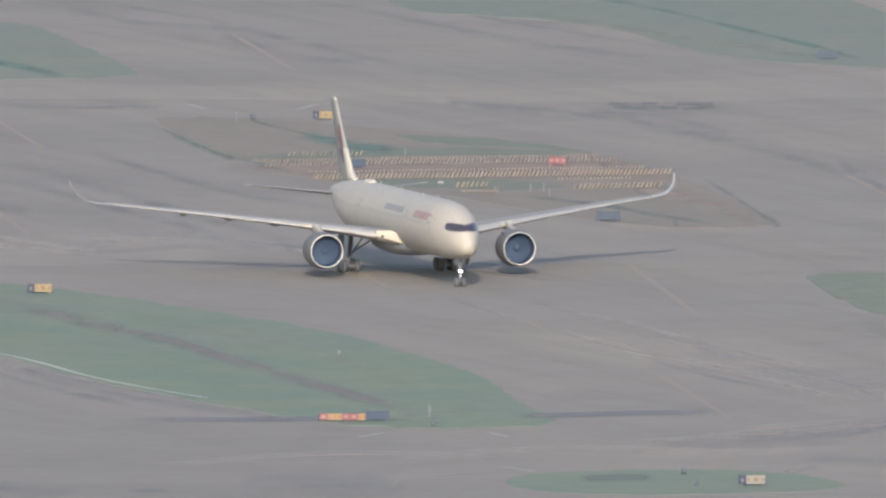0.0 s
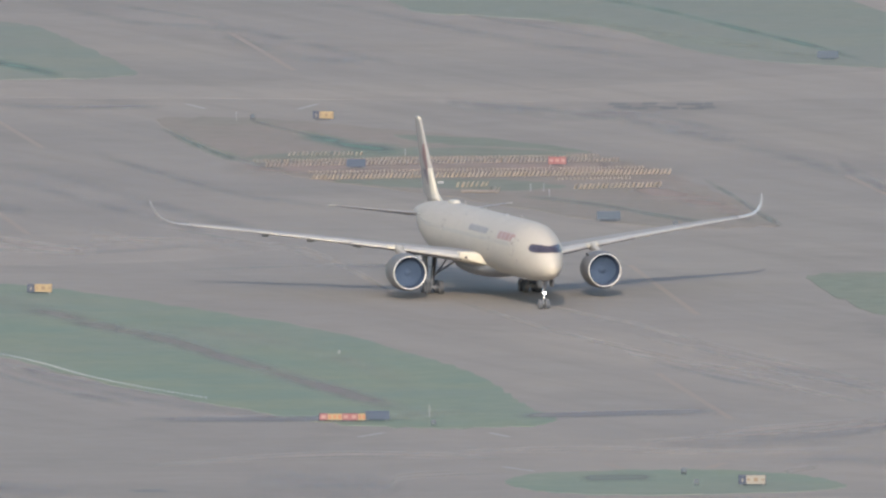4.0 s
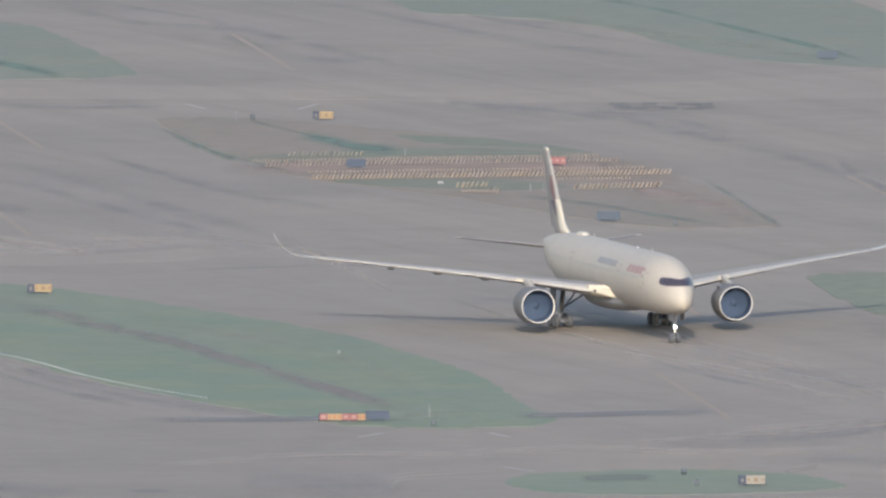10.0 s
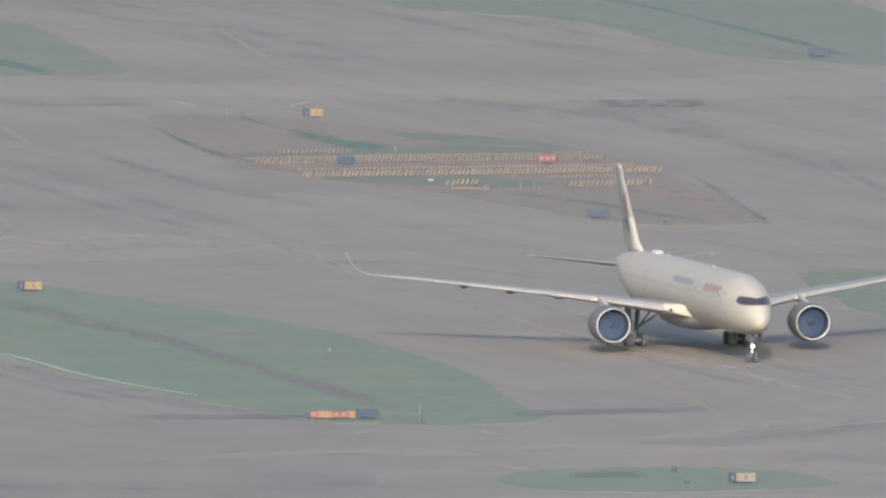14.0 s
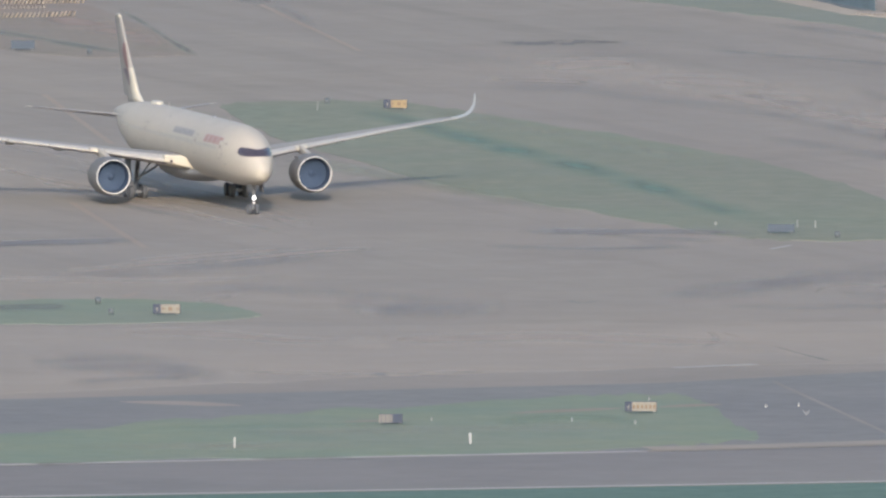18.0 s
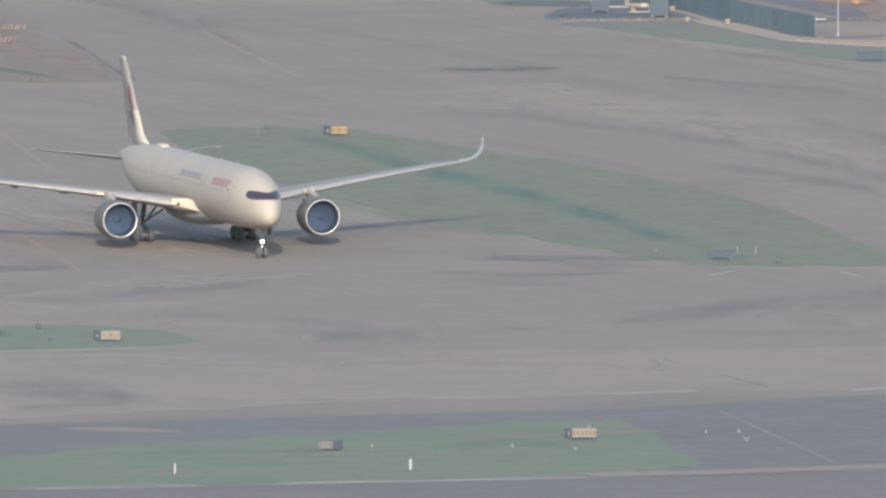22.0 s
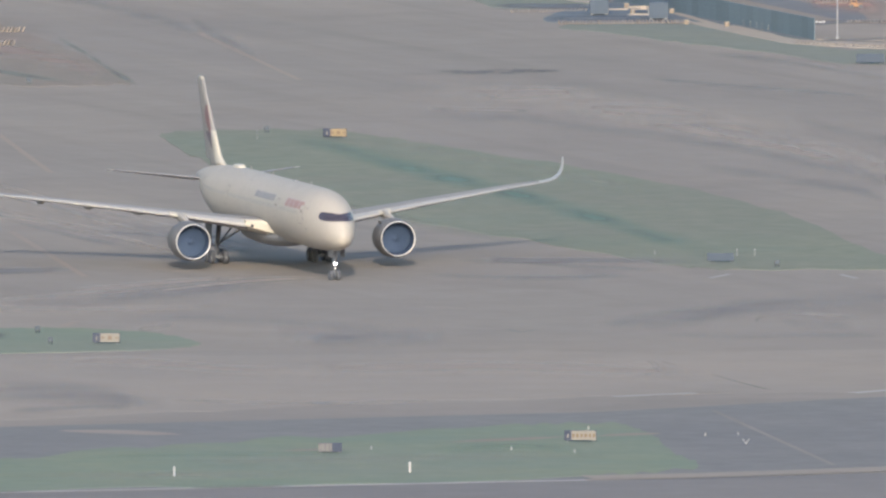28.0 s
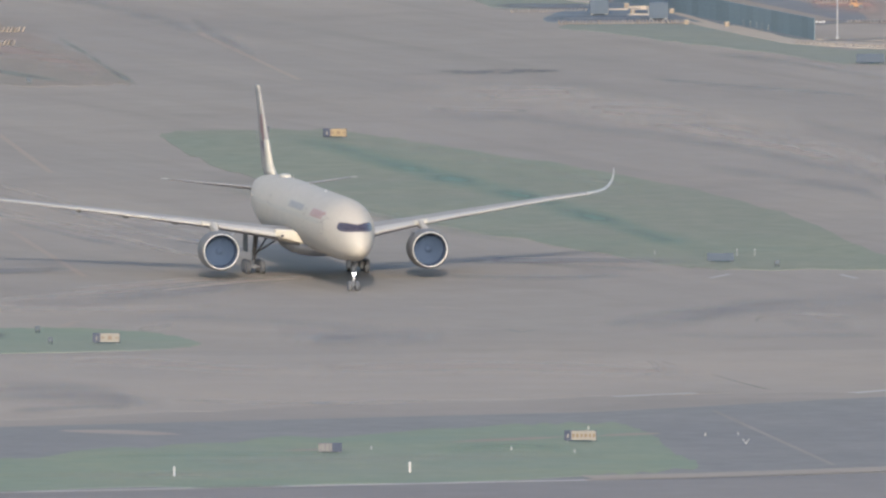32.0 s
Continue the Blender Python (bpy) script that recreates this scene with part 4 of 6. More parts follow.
# ---------------------------------------------------------------- signs
def sign(at, w, h, face, label, dark=0.0, bars=0, group="", back=False, arrows=False):
    """An airfield guidance sign facing the camera: box on legs, a coloured face, a dark side panel, marks."""
    x, y = at
    base = empty("airfield_sign", pose(x, y, 0.0))
    tagged(base, label, "sign", "airfield guidance signs")
    total = w + dark
    part("housing", box_bm(total + 0.08, 0.25, h + 0.06, 0, 0.14, 0.22, 0.02), face if back else M["black"], base)
    for k in range(max(2, int(total // 1.2))):
        part("leg", tube_bm((-total / 2 + 0.25 + k * (total - 0.5) / max(1, max(2, int(total // 1.2)) - 1), 0.12, 0), (-total / 2 + 0.25 + k * (total - 0.5) / max(1, max(2, int(total // 1.2)) - 1), 0.12, 0.25), 0.04, 0.04, 8), M["steel"], base)
    if not back:
        x0 = -total / 2 + dark
        panel = part("face", box_bm(w - 0.04, 0.03, h, x0 + w / 2, -0.005, 0.25, 0.008), face, base)
        n = bars
        for k in range(n):
            cx = x0 + w * (k + 0.5) / n
            if arrows and k in (0, n - 1):
                s = -1 if k == 0 else 1
                bm = bmesh.new()
                box_bm(0.34, 0.02, 0.09, cx, -0.028, 0.25 + h / 2 - 0.045, bm=bm)
                for d in (-1, 1):
                    bmesh.ops.create_cube(bm, size=1, matrix=Matrix.Translation((cx + s * 0.12, -0.028, 0.25 + h / 2 + d * 0.06)) @ Matrix.Rotation(d * s * 0.785, 4, "Y") @ Matrix.Diagonal((0.22, 0.02, 0.07, 1)))
                part("arrow", bm, M["markbrown"], panel)
            else:
                part("mark", box_bm(w / n * 0.6, 0.02, h * 0.42, cx, -0.028, 0.25 + h * 0.29), M["markpink"] if face in (M["signred"],) else M["markbrown"], panel)
        if dark:
            p2 = part("dark_panel", box_bm(dark - 0.04, 0.03, h, -total / 2 + dark / 2, -0.005, 0.25, 0.008), M["black"], base)
            if dark < 1:
                part("mark", box_bm(dark * 0.25, 0.02, h * 0.4, -total / 2 + dark / 2, -0.028, 0.25 + h * 0.25), M["cream"], p2)
    else:
        for k in range(2):
            part("rib", box_bm(0.06, 0.04, h, -w / 4 + k * w / 2, -0.02, 0.25, 0.01), face, base)
    return base


sign((-13.70, 366.6), 1.62, 0.82, M["yellow"], "yellow and black direction sign on the grass", 0.7, 3, arrows=True)
sign((-42.42, 40.4), 1.85, 0.82, M["yellow"], "yellow and black direction sign on the grass edge", 0.75, 3, arrows=True)
sign((29.86, -263.7), 1.9, 0.85, M["cream"], "cream and black direction sign on a small grass island", 0.68, 3, arrows=True)
sign((57.02, 63.4), 1.72, 0.82, M["yellow"], "yellow and black direction sign on the long grass island", 0.72, 3, arrows=True)
sign((72.50, -400.9), 2.3, 0.85, M["cream"], "cream sign with a row of dark marks beside runway", 0.6, 6)
sign((12.82, 275.3), 2.0, 0.8, M["signred"], "red sign with white marks in the storage yard", 0, 3)
sign((-9.70, 270.7), 2.05, 0.8, M["signback"], "dark back of an airfield sign among barriers", 0, 0, back=True)
sign((18.07, 170.1), 2.5, 0.85, M["signdim"], "dark back of an airfield sign on dry grass", 0, 0, back=True)
sign((85.28, 390.1), 2.0, 0.8, M["signdim"], "dark back of an airfield sign on grass", 0, 0, back=True)
sign((92.37, -142.1), 2.6, 0.7, M["signdim"], "dark back of an airfield sign beside a swale", 0, 0, back=True)
sign((117.85, 196.8), 3.0, 0.9, M["signdim"], "dark back of an airfield sign far off", 0, 0, back=True)
sign((45.56, 494.9), 2.4, 0.8, M["signdim"], "dark back of an airfield sign beside a drain", 0, 0, back=True)
# holding point sign: red and yellow fields, then a dark back
hold = empty("holding_sign", pose(-9.94, -167.1, 0.0))
tagged(hold, "red and yellow runway holding sign at the grass edge", "sign", "airfield guidance signs")
part("housing", box_bm(4.75, 0.25, 0.72, 0, 0.14, 0.14, 0.02), M["black"], hold)
for k in range(4):
    part("leg", tube_bm((-2.0 + k * 1.33, 0.12, 0), (-2.0 + k * 1.33, 0.12, 0.22), 0.04, 0.04, 8), M["steel"], hold)
for x0, w, face, n in ((-2.3, 0.8, "signred", 1), (-1.5, 1.45, "yellow", 3), (-0.05, 1.55, "signred", 2), (1.5, 0.8, "yellow", 2)):
    p = part("face", box_bm(w - 0.03, 0.03, 0.66, x0 + w / 2, -0.005, 0.17, 0.008), M[face], hold)
    for k in range(n):
        part("mark", box_bm(w / n * 0.55, 0.02, 0.34, x0 + w * (k + 0.5) / n, -0.028, 0.33), M["markred"] if face == "yellow" else M["markpink"], p)
sign((-6.52, -167.1), 2.4, 0.8, M["signback"], "dark back of a sign beside the holding sign", 0, 0, back=True)
# cabinet seen half from behind
cab = empty("airfield_sign", pose(49.12, -414.9, 0.0))
tagged(cab, "grey and black airfield sign turned away beside runway", "sign", "airfield guidance signs")
part("housing", box_bm(2.2, 0.3, 0.85, 0, 0.1, 0.15, 0.02), M["black"], cab)
for k in (-0.85, 0.85):
    part("leg", tube_bm((k, 0.1, 0), (k, 0.1, 0.2), 0.05, 0.05, 8), M["steel"], cab)
part("face", box_bm(1.25, 0.03, 0.75, -0.45, -0.07, 0.2, 0.01), M["nacelle"], cab, "ribbed grey sign back")
for k in range(3):
    part("rib", box_bm(0.05, 0.03, 0.7, -0.85 + k * 0.4, -0.095, 0.22), M["black"], cab)


# ---------------------------------------------------------------- posts, lights and cabinets
def marker_post(at, h, w, label):
    base = empty("marker_post", pose(*at, 0.0))
    tagged(base, label, "post", "marker posts")
    part("board", box_bm(w, 0.06, h, 0, 0, 0.12, 0.01), M["white"], base)
    part("foot", tube_bm((0, 0, 0), (0, 0, 0.14), 0.1, 0.07, 10), M["steel"], base)


marker_post((34.42, -445.1), 0.85, 0.17, "white marker board on grass beside the runway")
marker_post((56.01, -440.2), 0.9, 0.2, "white marker board on grass beside the runway")


def edge_light(at, label="small white airfield light on a short stem", h=0.3, r=0.07):
    base = empty("edge_light", pose(*at, 0.0))
    tagged(base, label, "airfield light", "airfield lights")
    part("stem", tube_bm((0, 0, 0), (0, 0, h), 0.05, 0.05, 8), M["steel"], base)
    bm = bmesh.new()
    bmesh.ops.create_uvsphere(bm, u_segments=12, v_segments=8, radius=r, matrix=Matrix.Translation((0, 0, h + r * 0.6)))
    part("lens", bm, M["dimwhite"], base, "white lens", smooth=True)


for at in ((52.99, -410.4), (86.15, -128.7), (-10.60, -59.8), (73.62, -384.2), (84.28, -392.7), (87.36, -391.2), (71.66, -415.1), (65.91, -411.3)):
    edge_light(at)


def thin_post(at, h, label="thin pale post on the grass"):
    base = empty("stake", pose(*at, 0.0))
    tagged(base, label, "post", "stakes")
    part("shaft", tube_bm((0, 0, 0), (0, 0, h), 0.04, 0.035, 8), M["dimwhite"], base)
    part("cap", tube_bm((0, 0, h), (0, 0, h + 0.06), 0.07, 0.05, 8), M["steel"], base)


for at, h in (((-1.31, -160.9), 1.2), ((94.27, -132.4), 0.7), ((96.09, -132.4), 0.7), ((9.72, 226.2), 0.8), ((11.16, 226.3), 0.8),
              ((11.75, 216.6), 0.7), ((-4.23, 295.1), 0.7), ((48.75, 62.5), 0.9), ((-23.67, 366.5), 0.9), ((71.36, 455.6), 0.9)):
    thin_post(at, h)


def dark_device(at, label="dark airfield instrument box on two legs", w=0.7):
    base = empty("instrument_box", pose(*at, 0.0))
    tagged(base, label, "instrument", "instrument boxes")
    part("case", box_bm(w * 0.75, 0.4, 0.42, 0, 0, 0.3, 0.06), M["device"], base)
    for s in (-1, 1):
        part("leg", tube_bm((s * w * 0.25, 0, 0), (s * w * 0.25, 0, 0.34), 0.05, 0.05, 8), M["device"], base)


for at in ((-21.79, 366.5), (23.38, -247.3), (-0.91, -174.8), (24.46, -263.7), (49.92, 73.3), (25.28, 160.8), (97.83, -149.2), (23.33, -247.1)):
    dark_device(at)

# small bright bird-like marker on the dark shoulder
base = empty("shoulder_marker", pose(87.76, -403.3, 0.0))
tagged(base, "small white winged marker on the dark shoulder", "marker")
for s in (-1, 1):
    part("wing_board", tube_bm((0, 0, 0.1), (s * 0.3, 0, 0.5), 0.05, 0.04, 8), M["dimwhite"], base)
part("foot", tube_bm((0, 0, 0), (0, 0, 0.16), 0.1, 0.06, 10), M["dimwhite"], base)


# ---------------------------------------------------------------- stored barrier blocks
def block_mesh(w, d, h, material, lean=0.0):
    """One barrier block: a splayed foot, a slim waist and a rounded top, leaning on its neighbour."""
    prof = [(0.5, 0.0), (0.5, 0.16), (0.32, 0.4), (0.26, 0.92), (0.16, 1.0), (-0.16, 1.0), (-0.26, 0.92), (-0.32, 0.4), (-0.5, 0.16), (-0.5, 0.0)]
    bm = bmesh.new()
    loft([[Vector((x * w + lean * z * h, s * d / 2, z * h)) for x, z in prof] for s in (-1, 1)], bm)
    me = bpy.data.meshes.new("barrier_block")
    bm.to_mesh(me)
    bm.free()
    me.materials.append(material)
    return me


BLOCKS = {("barrierpale", 0): block_mesh(0.14, 0.8, 0.3, M["barrierdark"], 0.35), ("barrier", 0): block_mesh(0.17, 1.0, 0.44, M["barrierdark"], 0.45), ("barrier", 1): block_mesh(0.2, 1.0, 0.56, M["barrier"], 0.5), ("barriertick", 0): block_mesh(0.15, 0.5, 0.24, M["barriertop"], 0.1), ("barrier", 2): block_mesh(0.2, 0.8, 0.42, M["barrierdark"], -0.3), ("barrierdark", 0): block_mesh(0.16, 1.0, 0.42, M["barrierdark"], 0.45)}


def barrier_row(a, b, count, which, label, lean=0.0):
    base = empty("barrier_row", pose(*a, 0.05))
    tagged(base, label, "barrier", "stored barrier rows")
    rnd = random.Random(count * 7 + int(a[0] * 10))
    for k in range(count):
        u = k / max(1, count - 1)
        x, y = (b[0] - a[0]) * u, (b[1] - a[1]) * u
        m = Matrix.Translation((x + rnd.uniform(-0.03, 0.03), y + rnd.uniform(-0.3, 0.3), 0.0)) @ Matrix.Rotation(lean + rnd.uniform(-0.12, 0.12), 4, "Z")
        share("barrier_block", BLOCKS[which], base, m)


barrier_row((-21.21, 283.7), (17.39, 294.9), 92, ("barriertick", 0), "long row of pale barrier tops on bare soil")
barrier_row((-19.83, 273.8), (-3.07, 280.4), 38, ("barrier", 0), "long row of weathered yellow barrier blocks on bare soil")
barrier_row((-2.63, 280.4), (19.57, 284.9), 50, ("barrier", 0), "long row of weathered yellow barrier blocks on bare soil")
barrier_row((-14.91, 261.7), (22.41, 271.6), 90, ("barriertick", 0), "long row of pale barrier tops on bare soil")
barrier_row((-14.55, 249.7), (1.04, 254.0), 35, ("barrier", 1), "long row of weathered yellow barrier blocks beside the grass")
barrier_row((1.54, 254.0), (25.18, 260.6), 54, ("barrier", 1), "long row of weathered yellow barrier blocks on bare soil")
barrier_row((12.91, 248.6), (20.84, 250.8), 19, ("barriertick", 0), "short row of pale barrier tops on dry grass")
barrier_row((14.61, 231.2), (23.96, 235.6), 20, ("barrier", 1), "row of large yellow barrier blocks on dry grass")
barrier_row((1.53, 234.5), (4.79, 236.6), 7, ("barrier", 1), "short stack of yellow barrier blocks on a pallet")
barrier_row((-17.34, 296.0), (-9.26, 297.1), 17, ("barrierdark", 0), "row of dull brown barrier blocks on bare soil")
barrier_row((5.09, 226.9), (6.16, 228.0), 3, ("barrierdark", 0), "short row of brown blocks beside a pallet")
barrier_row((85.49, 273.7), (99.27, 275.6), 36, ("barrier", 2), "row of weathered yellow barrier blocks before a building site")
barrier_row((80.53, 297.1), (88.94, 300.3), 22, ("barrierpale", 0), "row of dull white barrier blocks on the far site edge")
pal = empty("pallet", pose(4.15, 223.0, 0.0))
tagged(pal, "grey timber pallet with odds and ends on grass", "pallet")
for k in range(5):
    part("slat", box_bm(4.2, 0.5, 0.05, 0, k * 0.9, 0.15), M["barrierdark"], pal)
for k in range(3):
    part("bearer", box_bm(0.12, 4.2, 0.15, -1.8 + k * 1.8, 1.8, 0), M["barrierdark"], pal)
heap = empty("equipment_case", pose(-0.22, 241.3, 0.0))
tagged(heap, "pale equipment case on the grass", "case")
part("body", box_bm(0.6, 0.5, 0.2, 0, 0, 0, 0.04), M["dimwhite"], heap)
part("lid", box_bm(0.64, 0.54, 0.07, 0, 0, 0.2, 0.02), M["steel"], heap)

# low white kerb of light blocks along the edge of the large island
EDGE = spline([(-47.70, -52.7), (-41.68, -72.0), (-36.26, -94.7), (-30.37, -113.5), (-23.76, -130.4)], False, 10)
kerb = empty("low_fence")
tagged(kerb, "low white sectioned kerb fence along grass", "fence")
kerb.matrix_basis = pose(EDGE[0][0], EDGE[0][1], 0.03)
length = [0.0]
for a, b in zip(EDGE, EDGE[1:]):
    length.append(length[-1] + math.hypot(b[0] - a[0], b[1] - a[1]))
blk = block_mesh(0.28, 0.6, 0.08, M["white"])
nb = 64
for k in range(nb):
    d = length[-1] * k / (nb - 1)
    x, y = np.interp(d, length, [p[0] for p in EDGE]), np.interp(d, length, [p[1] for p in EDGE])
    share("kerb_block", blk, kerb, Matrix.Translation((x - EDGE[0][0], y - EDGE[0][1], 0)))


# ---------------------------------------------------------------- building site
def hoarding(a, b, h, count, label):
    base = empty("hoarding", pose(*a, 0.0))
    tagged(base, label, "hoarding", "site hoardings")
    d = Vector((b[0] - a[0], b[1] - a[1], 0))
    ang = math.atan2(d.y, d.x)
    w = d.length / count
    me = None
    for k in range(count):
        m = Matrix.Translation(d * ((k + 0.5) / count)) @ Matrix.Rotation(ang, 4, "Z")
        if me is None:
            bm = box_bm(w * 0.985, 0.08, h, 0, 0, 0, 0.02)
            for j in range(1, 4):
                box_bm(w * 0.985, 0.04, 0.06, 0, -0.06, h * j / 4, 0.0, bm)
            ob = part("panel", bm, M["hoarding"], base)
            ob.matrix_basis = m
            me = ob.data
        else:
            share("panel", me, base, m)


hoarding((88.39, 336.9), (113.11, 243.3), 2.45, 40, "slate-blue site hoarding of tall panels")
hoarding((81.74, 545.7), (108.69, 439.8), 2.3, 34, "slate-blue site hoarding along a far road")
hoarding((108.72, 439.7), (123.21, 378.7), 2.3, 18, "slate-blue site hoarding along a far road")


def lamp_pole(at, h, heads, label):
    base = empty("street_lamp", pose(*at, 0.0))
    tagged(base, label, "lamp post", "site lamp posts")
    part("pole", tube_bm((0, 0, 0), (0, 0, h), 0.07, 0.045, 12), M["white"], base)
    part("foot", tube_bm((0, 0, 0), (0, 0, 0.3), 0.16, 0.13, 12), M["steel"], base)
    for s in (-1, 1)[:heads]:
        part("arm", tube_bm((0, 0, h - 0.15), (s * 0.55, 0, h + 0.02), 0.05, 0.05, 8), M["white"], base)
        part("lamp_head", box_bm(0.36, 0.3, 0.14, s * 0.55, 0, h - 0.1, 0.05), M["dimwhite"], base)


lamp_pole((90.95, 340.0), 5.25, 1, "tall white lamp post beside the hoarding")
lamp_pole((100.92, 291.3), 5.2, 2, "white lamp post with two round heads before the hoarding")
lamp_pole((115.70, 245.2), 13.0, 2, "tall white lamp post at the building site")


def cabinet(at, label="ochre steel cabinet on the site edge"):
    base = empty("site_cabinet", pose(*at, 0.0))
    tagged(base, label, "cabinet", "site cabinets")
    part("body", box_bm(0.52, 0.6, 0.52, 0, 0, 0.0, 0.03), M["orange"], base)
    part("roof", box_bm(0.58, 0.7, 0.07, 0, 0, 0.52, 0.02), M["sand"], base)
    part("door", box_bm(0.38, 0.03, 0.36, 0, -0.31, 0.08, 0.01), M["barrier"], base)


for q in ((98.53, 294.7), (99.64, 273.6), (104.08, 269.1), (94.14, 294.8), (93.71, 306.0)):
    cabinet(q)
for q in ((91.31, 326.3), (92.13, 328.6), (92.53, 326.3), (93.05, 324.0), (93.54, 322.9), (94.02, 321.8), (105.88, 268.0), (106.58, 265.8), (107.21, 263.6), (107.78, 261.4), (108.41, 259.2)):
    thin_post(q, 0.75, "thin pale post on the site edge")


def cabin(at, w, h):
    """A slate-blue site cabin: walls with ribs, a flat roof, a door and skids."""
    base = empty("site_cabin", pose(*at, 0.06))
    tagged(base, "slate-blue steel site cabin before the hoarding", "cabin", "site cabins")
    body = part("body", box_bm(w, 2.4, h, 0, 1.2, 0.12, 0.03), M["cabin"], base)
    for k in range(7):
        part("rib", box_bm(0.06, 0.05, h - 0.2, -w / 2 + 0.15 + k * (w - 0.3) / 6, -0.02, 0.2), M["cabin"], body)
    part("roof", box_bm(w + 0.1, 2.5, 0.08, 0, 1.2, h + 0.12, 0.02), M["cabin"], base)
    for k in (-1, 1):
        part("skid", box_bm(0.16, 2.4, 0.12, k * w * 0.38, 1.2, 0), M["steel"], base)


cabin((90.31, 291.5), 2.1, 1.6)
cabin((96.76, 282.5), 2.1, 1.75)


BLOCKS[("white", 0)] = block_mesh(0.26, 0.8, 0.28, M["white"])
BLOCKS[("glint", 0)] = block_mesh(0.3, 0.8, 0.13, M["glint"])
BLOCKS[("sand", 0)] = block_mesh(0.4, 1.2, 0.16, M["redsoil"], 0.3)
barrier_row((112.35, 277.0), (115.13, 277.0), 8, ("glint", 0), "short row of bright white blocks on the building site")
barrier_row((117.79, 276.9), (126.62, 275.7), 22, ("barrierpale", 0), "long row of dull white blocks on the building site")
barrier_row((110.92, 236.5), (120.50, 229.9), 22, ("sand", 0), "row of pale stones along the bank")
barrier_row((115.46, 313.8), (118.94, 314.9), 11, ("barrierpale", 0), "row of small white blocks on reddish soil")
barrier_row((92.05, 325.5), (94.27, 322.1), 5, ("white", 0), "short row of pale blocks before the hoarding")


def machine(at):
    """A small orange site machine: chassis, cab and rollers."""
    base = empty("site_machine", pose(*at, 0.0))
    tagged(base, "small orange machine on the reddish building site", "machine")
    part("chassis", box_bm(1.45, 1.2, 0.4, 0, 0, 0.22, 0.08), M["rust"], base)
    part("cab", box_bm(0.7, 1.0, 0.42, -0.25, 0, 0.62, 0.06), M["rust"], base)
    part("cab_window", box_bm(0.5, 0.04, 0.24, -0.25, -0.51, 0.72, 0.01), M["glass"], base)
    for sx in (-0.5, 0.5):
        for sy in (-0.55, 0.55):
            part("wheel", tube_bm((sx, sy - 0.12, 0.26), (sx, sy + 0.12, 0.26), 0.26, 0.26, 14), M["tyre"], base)


machine((119.59, 304.8))
for at, w in (
    ((92.52, 301.5), 2.4),
    ((94.92, 306.0), 2.6),
    ((95.08, 291.4), 3.2),
):
    base = empty("plank_stack", pose(*at, 0.06))
    tagged(base, "low stack of pale planks before the hoarding", "planks", "plank stacks")
    for k in range(3):
        part("plank", box_bm(w, 0.3, 0.07, 0.05 * k, 0.32 * k, 0.0, 0.01), M["sand"], base)
    for k in range(2):
        part("plank", box_bm(w * 0.9, 0.3, 0.07, 0.1, 0.15 + 0.34 * k, 0.074, 0.01), M["sand"], base)
trestle = empty("site_table", pose(95.03, 294.8, 0.0))
tagged(trestle, "pale folding table with tools before the hoarding", "table")
part("top", box_bm(2.2, 1.2, 0.08, 0, 0, 0.5, 0.02), M["sand"], trestle)
for sx in (-0.9, 0.9):
    for sy in (-0.45, 0.45):
        part("leg", tube_bm((sx, sy, 0), (sx, sy, 0.52), 0.05, 0.05, 8), M["steel"], trestle)
part("tool_box", box_bm(0.6, 0.5, 0.35, 0.3, 0, 0.58, 0.03), M["sand"], trestle)


# ---------------------------------------------------------------- the airliner
# Own space: x forward, y to its left, z up; the origin lies on the ground under the nose wheels.
NOSE = 4.6                            # the nose tip is this far ahead of the nose wheels
jet = empty("airliner")
tagged(jet, "white wide-body twin-engine passenger jet taxiing with its nose light on", "aircraft")

# distance behind the nose tip, half width, top, bottom
HULL = [(0.0, 0.04, 4.65, 4.55), (0.25, 0.46, 5.12, 3.98), (0.7, 0.82, 5.58, 3.62), (1.4, 1.18, 6.12, 3.36), (2.3, 1.5, 6.74, 3.16),
        (3.3, 1.78, 7.33, 3.02), (4.5, 2.07, 7.86, 2.91), (6.0, 2.37, 8.34, 2.83), (8.0, 2.66, 8.7, 2.78), (10.5, 2.88, 8.83, 2.75), (13.5, 2.98, 8.85, 2.75),
        (20.0, 2.98, 8.85, 2.75), (34.0, 2.98, 8.85, 2.75), (44.0, 2.97, 8.83, 2.82), (48.5, 2.8, 8.78, 3.25), (52.5, 2.35, 8.64, 4.2),
        (56.5, 1.6, 8.32, 5.4), (59.8, 0.95, 7.88, 6.3), (62.3, 0.5, 7.45, 6.6), (63.4, 0.26, 7.2, 6.72)]
HULL_S = np.array([h[0] for h in HULL])


def hull_at(s):
    """Half width, middle height and half height of the hull, smooth between the stations."""
    i = int(np.clip(np.searchsorted(HULL_S, s) - 1, 0, len(HULL) - 2))
    a, b = HULL[i], HULL[i + 1]
    t = (s - a[0]) / (b[0] - a[0])
    out = []
    for k in (1, 2, 3):
        m0 = (b[k] - HULL[max(i - 1, 0)][k]) / (b[0] - HULL[max(i - 1, 0)][0])
        m1 = (HULL[min(i + 2, len(HULL) - 1)][k] - a[k]) / (HULL[min(i + 2, len(HULL) - 1)][0] - a[0])
        h = b[0] - a[0]
        out.append((2 * t ** 3 - 3 * t * t + 1) * a[k] + (t ** 3 - 2 * t * t + t) * h * m0
                   + (3 * t * t - 2 * t ** 3) * b[k] + (t ** 3 - t * t) * h * m1)
    return out[0], (out[1] + out[2]) / 2, (out[1] - out[2]) / 2


